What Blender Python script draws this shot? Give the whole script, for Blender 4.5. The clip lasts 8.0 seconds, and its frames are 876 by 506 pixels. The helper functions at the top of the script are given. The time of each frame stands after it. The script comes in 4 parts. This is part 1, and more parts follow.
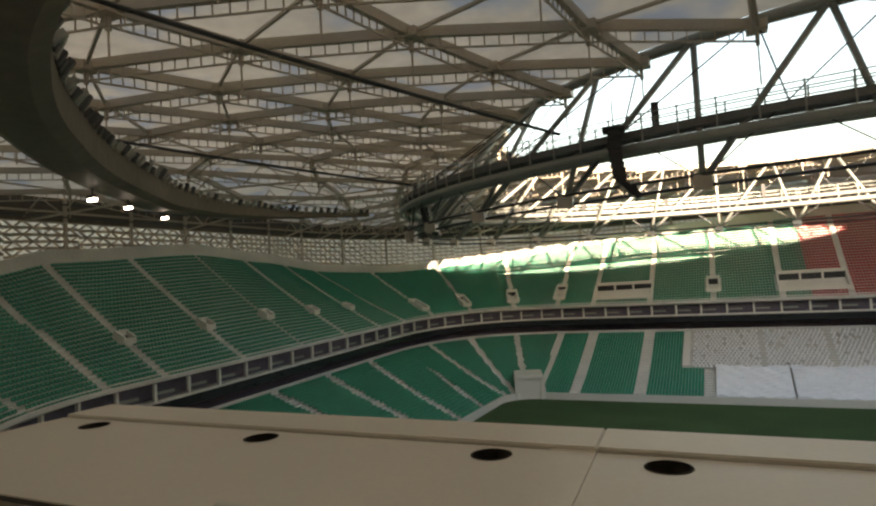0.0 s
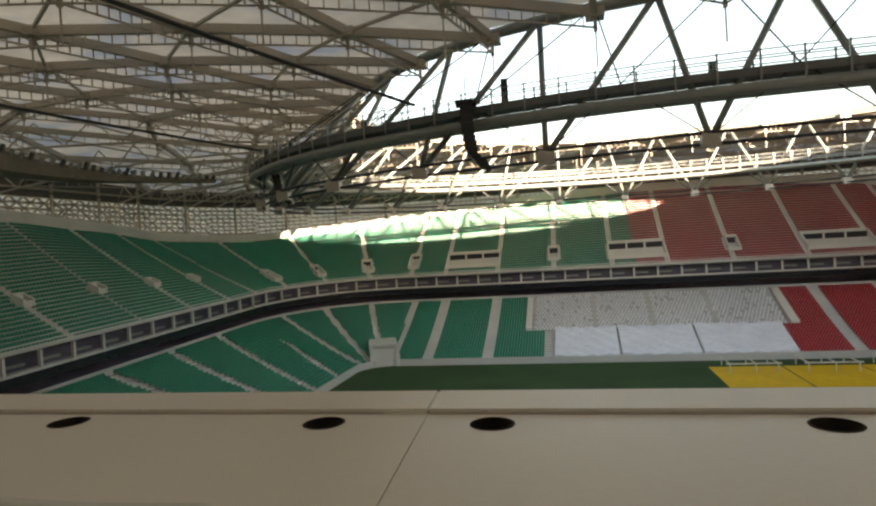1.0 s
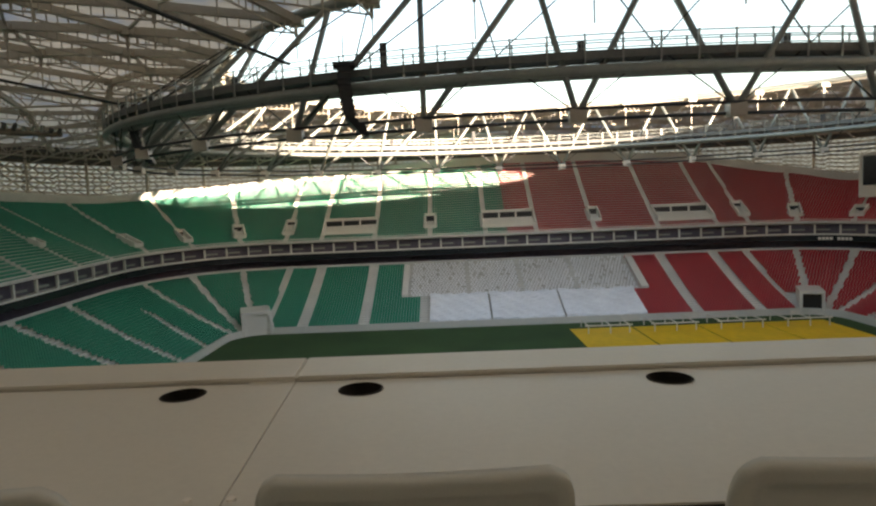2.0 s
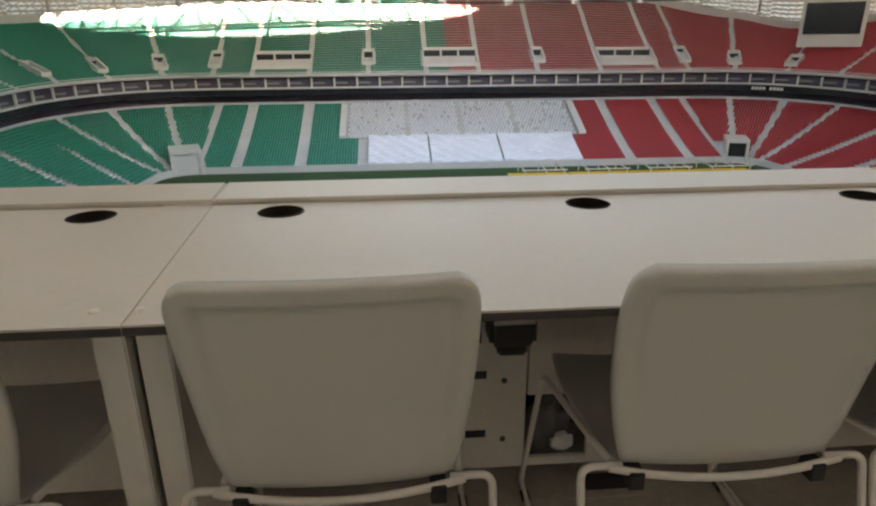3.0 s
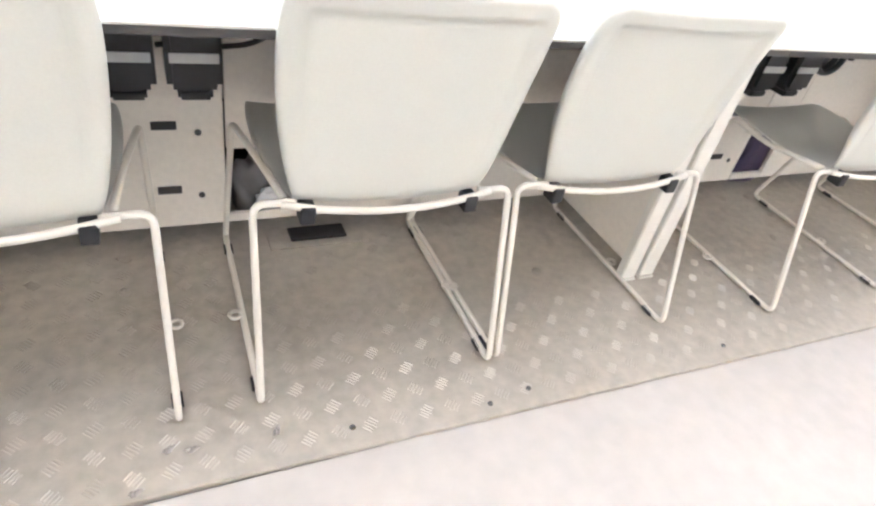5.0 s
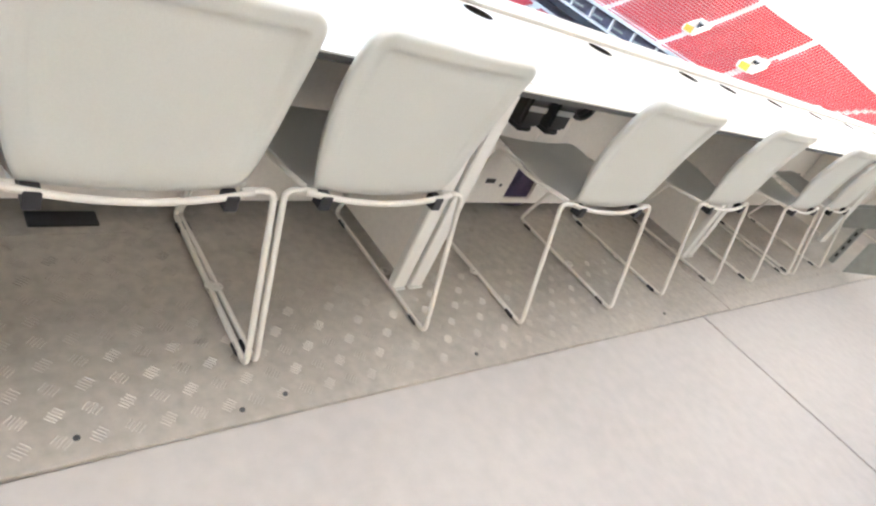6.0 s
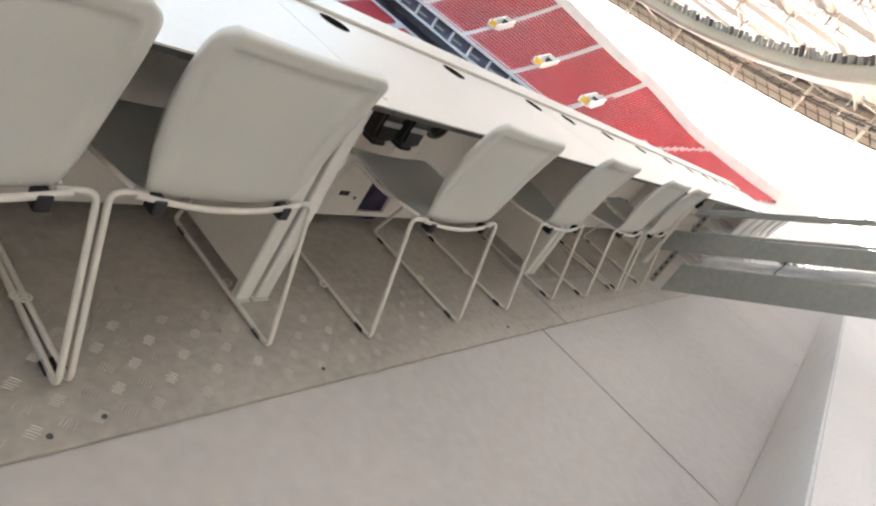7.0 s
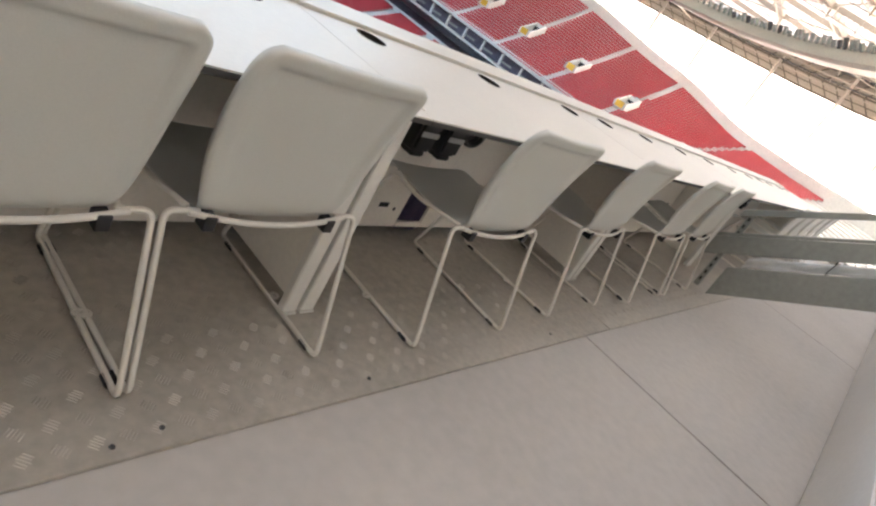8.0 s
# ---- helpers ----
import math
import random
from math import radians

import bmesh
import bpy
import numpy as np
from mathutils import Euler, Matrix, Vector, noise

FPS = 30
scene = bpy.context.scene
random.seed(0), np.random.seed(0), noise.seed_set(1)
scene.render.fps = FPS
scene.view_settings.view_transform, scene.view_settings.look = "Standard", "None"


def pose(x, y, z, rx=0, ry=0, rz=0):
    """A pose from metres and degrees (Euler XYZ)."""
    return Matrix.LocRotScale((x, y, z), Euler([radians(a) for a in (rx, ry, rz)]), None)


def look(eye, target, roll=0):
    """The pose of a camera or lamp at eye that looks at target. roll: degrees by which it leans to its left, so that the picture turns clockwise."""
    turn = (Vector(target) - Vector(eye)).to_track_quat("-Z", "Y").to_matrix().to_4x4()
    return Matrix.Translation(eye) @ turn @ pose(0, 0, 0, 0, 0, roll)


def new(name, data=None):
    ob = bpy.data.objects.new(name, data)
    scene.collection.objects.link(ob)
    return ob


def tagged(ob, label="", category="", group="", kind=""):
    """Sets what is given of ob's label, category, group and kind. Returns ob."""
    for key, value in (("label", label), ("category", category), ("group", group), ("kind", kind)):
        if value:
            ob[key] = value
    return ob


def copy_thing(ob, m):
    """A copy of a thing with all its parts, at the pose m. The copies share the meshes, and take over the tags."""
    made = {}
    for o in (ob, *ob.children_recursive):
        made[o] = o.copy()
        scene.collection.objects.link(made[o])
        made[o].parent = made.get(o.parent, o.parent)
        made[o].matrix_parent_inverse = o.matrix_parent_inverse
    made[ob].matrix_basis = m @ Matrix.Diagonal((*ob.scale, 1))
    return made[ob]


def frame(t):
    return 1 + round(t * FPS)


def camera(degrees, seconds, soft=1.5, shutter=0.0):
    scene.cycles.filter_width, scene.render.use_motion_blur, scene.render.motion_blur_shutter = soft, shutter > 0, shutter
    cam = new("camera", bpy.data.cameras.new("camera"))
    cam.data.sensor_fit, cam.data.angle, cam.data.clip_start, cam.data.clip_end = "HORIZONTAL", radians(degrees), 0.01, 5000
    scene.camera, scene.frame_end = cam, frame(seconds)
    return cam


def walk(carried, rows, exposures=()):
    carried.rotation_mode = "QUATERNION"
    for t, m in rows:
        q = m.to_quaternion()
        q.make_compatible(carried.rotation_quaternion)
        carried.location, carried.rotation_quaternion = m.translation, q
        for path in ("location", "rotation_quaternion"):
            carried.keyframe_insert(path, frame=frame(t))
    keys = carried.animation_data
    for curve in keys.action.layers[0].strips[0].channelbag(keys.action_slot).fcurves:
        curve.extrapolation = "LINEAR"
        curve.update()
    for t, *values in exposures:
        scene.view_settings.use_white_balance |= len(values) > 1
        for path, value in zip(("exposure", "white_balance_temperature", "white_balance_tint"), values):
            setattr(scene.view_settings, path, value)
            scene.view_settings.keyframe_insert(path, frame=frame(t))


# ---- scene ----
cam = camera(71.3, 8.0, soft=2.3)
PATH = [
    (0, (2.418, -0.952, 1.232), (1.555, 0.85, 1.328), -3.4),
    (0.5, (2.435, -0.93, 1.229), (1.693, 0.927, 1.24), -4.3),
    (1, (2.465, -0.906, 1.219), (2.039, 1.048, 1.188), -3.5),
    (1.5, (2.483, -0.899, 1.214), (2.25, 1.086, 1.149), -3.0),
    (1.7, (2.476, -0.898, 1.216), (2.317, 1.094, 1.125), -2.9),
    (2.8, (2.517, -0.892, 1.182), (2.695, 1.028, 0.654), -0.2),
    (3, (2.521, -0.877, 1.159), (2.668, 1.004, 0.497), -0.4),
    (3.5, (2.545, -0.873, 1.121), (2.71, 0.875, 0.164), -0.0),
    (4, (2.602, -0.883, 1.099), (2.939, 0.696, -0.081), 1.1),
    (4.5, (2.655, -0.902, 1.077), (3.162, 0.567, -0.183), 5.7),
    (5, (2.692, -0.924, 1.072), (3.508, 0.457, -0.123), 12.6),
    (5.2, (2.719, -0.928, 1.086), (3.677, 0.392, -0.072), 16.8),
    (6.3, (2.767, -0.984, 1.113), (4.236, 0.022, 0.202), 30.7),
    (6.5, (2.773, -0.985, 1.112), (4.331, -0.048, 0.277), 32.6),
    (7, (2.783, -0.983, 1.117), (4.428, -0.13, 0.365), 34.3),
    (7.5, (2.778, -0.988, 1.117), (4.442, -0.151, 0.388), 34.2),
    (8, (2.767, -0.979, 1.111), (4.342, -0.031, 0.323), 31.4),
]
EXPOSURES = [(0, 2.4, 8300, 19), (0.5, 2.68, 8200, 19), (1.0, 2.54, 8000, 18), (1.7, 2.38, 7800, 18), (3.0, 3.38, 7100, 22), (3.5, 3.94, 7200, 23), (4.0, 5.0, 6450, 22), (4.5, 5.88, 5900, 23), (5.2, 6.1, 5850, 22), (6.5, 5.13, 6050, 21), (7.0, 4.76, 6100, 21), (8, 4.5, 6250, 23)]
walk(cam, [(t, look(eye, target, roll)) for t, eye, target, roll in PATH], EXPOSURES)

# ---- world and sun ----
SUN_WAY = Vector((0.545, -0.84, 0.124)).normalized()   # towards the low sun, over the roof behind the press rows
world = bpy.data.worlds.new("sky")
scene.world = world
world.use_nodes = True
sky = world.node_tree.nodes.new("ShaderNodeTexSky")
sky.sky_type, sky.sun_disc = "NISHITA", False
sky.sun_elevation = math.asin(SUN_WAY.z)
sky.sun_rotation = math.atan2(SUN_WAY.x, SUN_WAY.y)
sky.air_density, sky.dust_density = 1.0, 0.4
world.node_tree.nodes["Background"].inputs["Strength"].default_value = 0.122
world.node_tree.links.new(sky.outputs[0], world.node_tree.nodes["Background"].inputs["Color"])
sun = new("sun", bpy.data.lights.new("sun", "SUN"))
sun.data.energy, sun.data.angle, sun.data.color = 5.0, radians(0.5), (1.0, 0.91, 0.78)
sun.matrix_world = look(Vector((0, 0, 0)) + SUN_WAY * 50, (0, 0, 0))


# ---- materials ----
def material(name, base, rough=0.6, metal=0.0, vary=0.12, grain=40.0, blotch=1.5, bump=0.05, island=0.0, object_random=0.0,
             translucent=0.0, spec=0.5, sky_tint=None):
    m = bpy.data.materials.new(name)
    m.use_nodes = True
    nt = m.node_tree
    n, l = nt.nodes, nt.links
    bsdf = n["Principled BSDF"]
    bsdf.inputs["Roughness"].default_value = rough
    bsdf.inputs["Metallic"].default_value = metal
    bsdf.inputs["Specular IOR Level"].default_value = spec
    co = n.new("ShaderNodeTexCoord")
    big, fine = n.new("ShaderNodeTexNoise"), n.new("ShaderNodeTexNoise")
    big.inputs["Scale"].default_value, big.inputs["Detail"].default_value = blotch, 4
    fine.inputs["Scale"].default_value, fine.inputs["Detail"].default_value = grain, 3
    for tex in (big, fine):
        l.new(co.outputs["Object"], tex.inputs["Vector"])
    add = n.new("ShaderNodeMath")
    add.operation = "ADD"
    l.new(big.outputs["Fac"], add.inputs[0])
    l.new(fine.outputs["Fac"], add.inputs[1])
    value = add.outputs[0]
    for amount, kind, socket in ((island, "ShaderNodeNewGeometry", "Random Per Island"), (object_random, "ShaderNodeObjectInfo", "Random")):
        if amount:
            src, mul = n.new(kind), n.new("ShaderNodeMath")
            mul.operation = "MULTIPLY_ADD"
            mul.inputs[1].default_value = amount
            l.new(src.outputs[socket], mul.inputs[0])
            l.new(value, mul.inputs[2])
            value = mul.outputs[0]
    ramp = n.new("ShaderNodeMapRange")
    ramp.inputs["From Min"].default_value, ramp.inputs["From Max"].default_value = 0.6, 1.4 + island + object_random
    ramp.inputs["To Min"].default_value, ramp.inputs["To Max"].default_value = 1 - vary, 1 + vary
    l.new(value, ramp.inputs["Value"])
    tint = n.new("ShaderNodeVectorMath")
    tint.operation = "SCALE"
    tint.inputs[0].default_value = base
    l.new(ramp.outputs[0], tint.inputs["Scale"])
    colour = tint.outputs[0]
    if sky_tint:                                     # broad cloudy patches of a second colour, painting sky light into the sheet
        cloud, edge_map, blend = n.new("ShaderNodeTexNoise"), n.new("ShaderNodeMapRange"), n.new("ShaderNodeMix")
        cloud.inputs["Scale"].default_value, cloud.inputs["Detail"].default_value = 0.13, 3
        edge_map.inputs["From Min"].default_value, edge_map.inputs["From Max"].default_value = 0.52, 0.66
        blend.data_type = "RGBA"
        blend.inputs["B"].default_value = (*sky_tint, 1)
        l.new(co.outputs["Object"], cloud.inputs["Vector"])
        l.new(cloud.outputs["Fac"], edge_map.inputs["Value"])
        l.new(edge_map.outputs[0], blend.inputs["Factor"])
        l.new(colour, blend.inputs["A"])
        colour = blend.outputs["Result"]
    l.new(colour, bsdf.inputs["Base Color"])
    if bump:
        b = n.new("ShaderNodeBump")
        b.inputs["Strength"].default_value, b.inputs["Distance"].default_value = bump, 0.01
        l.new(fine.outputs["Fac"], b.inputs["Height"])
        l.new(b.outputs[0], bsdf.inputs["Normal"])
    if translucent:
        tr, mix = n.new("ShaderNodeBsdfTranslucent"), n.new("ShaderNodeMixShader")
        l.new(colour, tr.inputs["Color"])
        mix.inputs[0].default_value = translucent
        l.new(bsdf.outputs[0], mix.inputs[1])
        l.new(tr.outputs[0], mix.inputs[2])
        l.new(mix.outputs[0], n["Material Output"].inputs["Surface"])
    return m


CONCRETE = material("concrete", (0.455, 0.425, 0.385), 0.8, vary=0.09, grain=22, blotch=1.1, bump=0.03)
STEP = material("pale tier concrete", (0.66, 0.645, 0.60), 0.85, vary=0.15, grain=3, blotch=0.15, bump=0)
PAINT = material("white painted steel", (0.74, 0.72, 0.66), 0.45, vary=0.06, grain=30, bump=0.02)
STEEL = material("grey galvanised steel", (0.31, 0.318, 0.288), 0.45, metal=0.35, vary=0.15, grain=25, bump=0.03)
ROOFSTEEL = material("beige painted roof steel", (0.47, 0.41, 0.335), 0.5, vary=0.12, grain=4, blotch=0.2, bump=0)
DARKSTEEL = material("dark grey steel", (0.07, 0.07, 0.068), 0.5, vary=0.2, grain=4, blotch=0.3, bump=0)
CABLE = material("dark cable", (0.03, 0.03, 0.03), 0.5, vary=0.2, grain=10, bump=0)
# the bluish second colour paints sky light showing in the membrane
MEMBRANE = material("cream roof membrane", (0.60, 0.57, 0.51), 0.7, vary=0.2, grain=0.5, blotch=0.09, bump=0, translucent=0.21, sky_tint=(0.38, 0.44, 0.53))
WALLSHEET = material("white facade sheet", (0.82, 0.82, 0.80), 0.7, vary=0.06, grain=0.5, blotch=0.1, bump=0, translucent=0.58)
# duller, less translucent sheet for the unseen rear; sets fill on the press rows
FILLSHEET = material("unseen rear fill light sheet", (0.62, 0.61, 0.59), 0.7, vary=0.06, grain=0.5, blotch=0.1, bump=0, translucent=0.17)
# the gantry's own brown; on the fascia it paints the shade under the roof
FASCIA = material("gantry brown and shaded fascia", (0.13, 0.11, 0.085), 0.6, vary=0.25, grain=1.0, blotch=0.2, bump=0)
PALE = material("pale painted concrete", (0.66, 0.63, 0.585), 0.75, vary=0.08, grain=50, blotch=1.2, bump=0.08)
GREEN = material("green plastic seat", (0.012, 0.29, 0.185), 0.45, vary=0.2, grain=2, blotch=0.1, bump=0, island=0.5)
RED = material("red plastic seat", (0.52, 0.045, 0.055), 0.45, vary=0.2, grain=2, blotch=0.1, bump=0, island=0.5)
WHITESEAT = material("white plastic seat", (0.87, 0.87, 0.87), 0.45, vary=0.12, grain=2, blotch=0.1, bump=0, island=0.5)
TARP = material("white cover sheet", (0.84, 0.87, 0.91), 0.6, vary=0.1, grain=1.5, blotch=0.25, bump=0.3)
GRASS = material("grass", (0.028, 0.075, 0.02), 0.9, vary=0.35, grain=2.5, blotch=0.09, bump=0.4)
# saturated yellow that paints the glow of the grow lamps on the turf
GROWLIGHT = material("painted yellow lamp light on grass", (0.85, 0.52, 0.01), 0.5, vary=0.15, grain=0.8, blotch=0.15, bump=0.2)
# the violet cast paints the purple glow seen along the balcony band
BOWL = material("dark concourse wall with violet glow tint", (0.12, 0.10, 0.135), 0.6, vary=0.3, grain=1.0, blotch=0.12, bump=0)
GLASS = material("dark ribbon screen", (0.02, 0.022, 0.026), 0.2, vary=0.3, grain=1, blotch=0.2, bump=0)
LAMINATE = material("cream desk laminate", (0.67, 0.63, 0.55), 0.38, vary=0.05, grain=70, blotch=2.0, bump=0.02)
EDGE = material("dark desk edging", (0.05, 0.045, 0.04), 0.5, vary=0.15, grain=60, bump=0.02)
PANEL = material("cream steel panel", (0.80, 0.75, 0.67), 0.5, vary=0.07, grain=60, blotch=3, bump=0.03)
SHELL = material("off-white chair plastic", (0.59, 0.585, 0.53), 0.42, vary=0.04, grain=220, blotch=3, bump=0.04)
ROD = material("cream coated steel rod", (0.72, 0.68, 0.60), 0.35, vary=0.05, grain=60, bump=0.02)
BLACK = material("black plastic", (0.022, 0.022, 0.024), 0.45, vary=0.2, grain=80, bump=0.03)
PLATE = material("worn aluminium tread plate", (0.45, 0.41, 0.345), 0.38, metal=0.25, vary=0.22, grain=30, blotch=2.2, bump=0.06)
STUD = material("worn bright tread bars", (0.46, 0.42, 0.355), 0.28, metal=0.35, vary=0.25, grain=9, blotch=1.3, bump=0)
HOLE = material("dark cable hole", (0.018, 0.014, 0.010), 0.9, vary=0.2, grain=80, bump=0)
SCRAP = material("dirty paper", (0.34, 0.31, 0.28), 0.8, vary=0.4, grain=90, blotch=30, bump=0.2)
LAMPLIGHT = bpy.data.materials.new("lit lamp face")
LAMPLIGHT.use_nodes = True
LAMPLIGHT.node_tree.nodes["Principled BSDF"].inputs["Emission Color"].default_value = (1, 0.96, 0.9, 1)
LAMPLIGHT.node_tree.nodes["Principled BSDF"].inputs["Emission Strength"].default_value = 2.5
LABELW = material("pale label", (0.6, 0.6, 0.58), 0.5, vary=0.1, grain=40, bump=0)
SIGN = material("yellow sign panel", (0.75, 0.45, 0.04), 0.5, vary=0.1, grain=2, bump=0)
WRAP = material("white plastic wrap", (0.78, 0.79, 0.78), 0.25, vary=0.12, grain=14, blotch=3, bump=0.4)
VIOLET = material("dark violet bag cloth", (0.045, 0.03, 0.075), 0.55, vary=0.3, grain=60, blotch=8, bump=0.2)
CATBAND = material("mid grey catwalk plate", (0.15, 0.15, 0.14), 0.5, vary=0.25, grain=3, blotch=0.3, bump=0)
PLASTICBAG = material("grey plastic bag", (0.17, 0.165, 0.165), 0.4, vary=0.3, grain=20, blotch=6, bump=0.3)


# ---- mesh helpers ----
def link_mesh(name, verts, faces, mat, parent=None, label="", smooth=False):
    me = bpy.data.meshes.new(name)
    me.from_pydata([tuple(v) for v in verts], [], [tuple(f) for f in faces])
    me.materials.append(mat)
    if smooth:
        me.polygons.foreach_set("use_smooth", [True] * len(me.polygons))
    me.update()
    ob = new(name, me)
    ob.parent = parent
    if label:
        tagged(ob, label)
    return ob


def part(name, bm, mat, parent=None, label="", smooth=False):
    """One bmesh as one mesh object under a thing or a part."""
    me = bpy.data.meshes.new(name)
    bm.normal_update()
    bm.to_mesh(me)
    bm.free()
    me.materials.append(mat)
    if smooth:
        me.polygons.foreach_set("use_smooth", [True] * len(me.polygons))
    ob = new(name, me)
    ob.parent = parent
    if label:
        tagged(ob, label)
    return ob


def thing(name, label, category, group="", kind="", at=(0, 0, 0), turn=0):
    ob = new(name)
    ob.empty_display_size = 0.1
    ob.matrix_basis = pose(*at, 0, 0, turn)
    return tagged(ob, label, category, group, kind)


def add_box(bm, lo, hi, bevel=0.0, m=None):
    lo, hi = Vector(lo), Vector(hi)
    made = bmesh.ops.create_cube(bm, size=1.0)["verts"]
    for v in made:
        v.co = Vector([lo[i] + (v.co[i] + 0.5) * (hi[i] - lo[i]) for i in range(3)])
        if m is not None:
            v.co = m @ v.co
    if bevel:
        edges = list({e for v in made for e in v.link_edges})
        bmesh.ops.bevel(bm, geom=edges, offset=bevel, segments=2, affect="EDGES", clamp_overlap=True)
    return bm


def box(lo, hi, bevel=0.0, m=None):
    return add_box(bmesh.new(), lo, hi, bevel, m)


class Soup:
    """Gathers bars and quads for one joined mesh."""

    def __init__(self):
        self.v, self.f = [], []

    def quad(self, *pts):
        n = len(self.v)
        self.v += [tuple(p) for p in pts]
        self.f.append(tuple(range(n, n + len(pts))))

    def bar(self, a, b, w, h=None, sides=4):
        a, b = Vector(a), Vector(b)
        d = (b - a)
        if d.length < 1e-6:
            return
        d.normalize()
        s = d.cross(Vector((0, 0, 1)))
        s = s.normalized() if s.length > 1e-3 else Vector((1, 0, 0))
        u = s.cross(d)
        h = w if h is None else h
        n = len(self.v)
        for p in (a, b):
            for k in range(sides):
                c = 2 * math.pi * (k + 0.5) / sides
                grow = 0.7071 if sides == 4 else 0.5
                self.v.append(tuple(p + s * (math.cos(c) * w * grow) + u * (math.sin(c) * h * grow)))
        for k in range(sides):
            j = (k + 1) % sides
            self.f.append((n + k, n + j, n + sides + j, n + sides + k))
        self.f.append(tuple(range(n + sides - 1, n - 1, -1)))
        self.f.append(tuple(range(n + sides, n + 2 * sides)))

    def sweep(self, pts, r, sides=8, closed=False):
        pts = [Vector(p) for p in pts]
        count, n = len(pts), len(self.v)
        up = None
        for i, p in enumerate(pts):
            a = pts[(i - 1) % count] if closed or i else p
            b = pts[(i + 1) % count] if closed or i < count - 1 else p
            d = (b - a).normalized()
            if up is None:
                up = Vector((0, 0, 1)) if abs(d.z) < 0.9 else Vector((0, 1, 0))
            up = (up - d * up.dot(d)).normalized()
            s = d.cross(up)
            for k in range(sides):
                c = 2 * math.pi * k / sides
                self.v.append(tuple(p + s * (math.cos(c) * r) + up * (math.sin(c) * r)))
        for i in range(count if closed else count - 1):
            j = (i + 1) % count
            for k in range(sides):
                q = (k + 1) % sides
                self.f.append((n + i * sides + k, n + i * sides + q, n + j * sides + q, n + j * sides + k))
        if not closed:
            self.f.append(tuple(range(n + sides - 1, n - 1, -1)))
            self.f.append(tuple(range(n + (count - 1) * sides, n + count * sides)))

    def box(self, lo, hi, m=None):
        n = len(self.v)
        for z in (lo[2], hi[2]):
            for x, y in ((lo[0], lo[1]), (hi[0], lo[1]), (hi[0], hi[1]), (lo[0], hi[1])):
                p = Vector((x, y, z))
                self.v.append(tuple(m @ p if m is not None else p))
        for q in ((3, 2, 1, 0), (4, 5, 6, 7), (0, 1, 5, 4), (1, 2, 6, 5), (2, 3, 7, 6), (3, 0, 4, 7)):
            self.f.append(tuple(n + k for k in q))

    def make(self, name, mat, parent=None, label="", smooth=False):
        return link_mesh(name, self.v, self.f, mat, parent, label, smooth)


def rounded(pts, r, steps=5):
    """A polyline with its corners rounded by r."""
    pts = [Vector(p) for p in pts]
    out = [pts[0]]
    for a, b, c in zip(pts, pts[1:], pts[2:]):
        u, w = (a - b), (c - b)
        k = min(r, 0.45 * u.length, 0.45 * w.length)
        p, q = b + u.normalized() * k, b + w.normalized() * k
        for i in range(steps + 1):
            t = i / steps
            out.append(p.lerp(b, t).lerp(b.lerp(q, t), t))
    return out + [pts[-1]]


# ---- plan of the bowl: rounded rectangles at growing distance from the touchline wall ----
CX, CY, LX, LY, R0 = 20.0, 88.0, 58.0, 37.0, 6.0
PITCH, RAIL, TOP1 = -26.0, -6.3, -14.3
D_TOP1, D_RAIL, D_RIM = 26.0, 23.0, 50.0
# segments in turn: far side, far-left corner, left end, near-left corner, near side, near-right corner, right end, far-right corner


def bowl(seg, s, d):
    """The plan point of segment seg at s (metres along a straight, degrees round a corner), d outside the front wall, and its outward way."""
    straight = {0: (s, LY, 0, 1), 2: (-LX, s, -1, 0), 4: (s, -LY, 0, -1), 6: (LX, s, 1, 0)}
    if seg in straight:
        x, y, nx, ny = straight[seg]
    else:
        x, y, start = {1: (-LX, LY, 90), 3: (-LX, -LY, 180), 5: (LX, -LY, 270), 7: (LX, LY, 0)}[seg]
        nx, ny = math.cos(radians(start + s)), math.sin(radians(start + s))
    return CX + x + nx * (R0 + d), CY + y + ny * (R0 + d), nx, ny


RIM = [(-60, -1.5), (-34, -1.5), (-27, -1.0), (-18, 2.6), (-3, 6.8), (15, 7.5), (30, 4.5), (41, 2.8), (48, 5.9), (61, 11), (75, 12.2), (90, 12.4), (105, 11.5), (120, 9.5), (136, 6.2),
       (148, 4.6), (159, 5.4), (170, 7.9), (180, 9.5), (194, 7.7), (199, 5.3), (225, 1.0), (250, 0.0), (300, -1.5)]


def rim_height(x, y):
    phi = math.degrees(math.atan2(y - CY, x - CX))
    phi = phi + 360 if phi < -60 else phi
    for (a, za), (b, zb) in zip(RIM, RIM[1:]):
        if a <= phi <= b:
            t = (phi - a) / (b - a)
            t = 0.5 * t + 0.5 * t * t * (3 - 2 * t)
            return za + (zb - za) * t
    return -1.5


def dip(y):
    """How far the balcony lies lower towards the press side."""
    return -0.028 * max(0.0, 150.0 - y)


def level(z):
    return lambda x, y: z + dip(y)


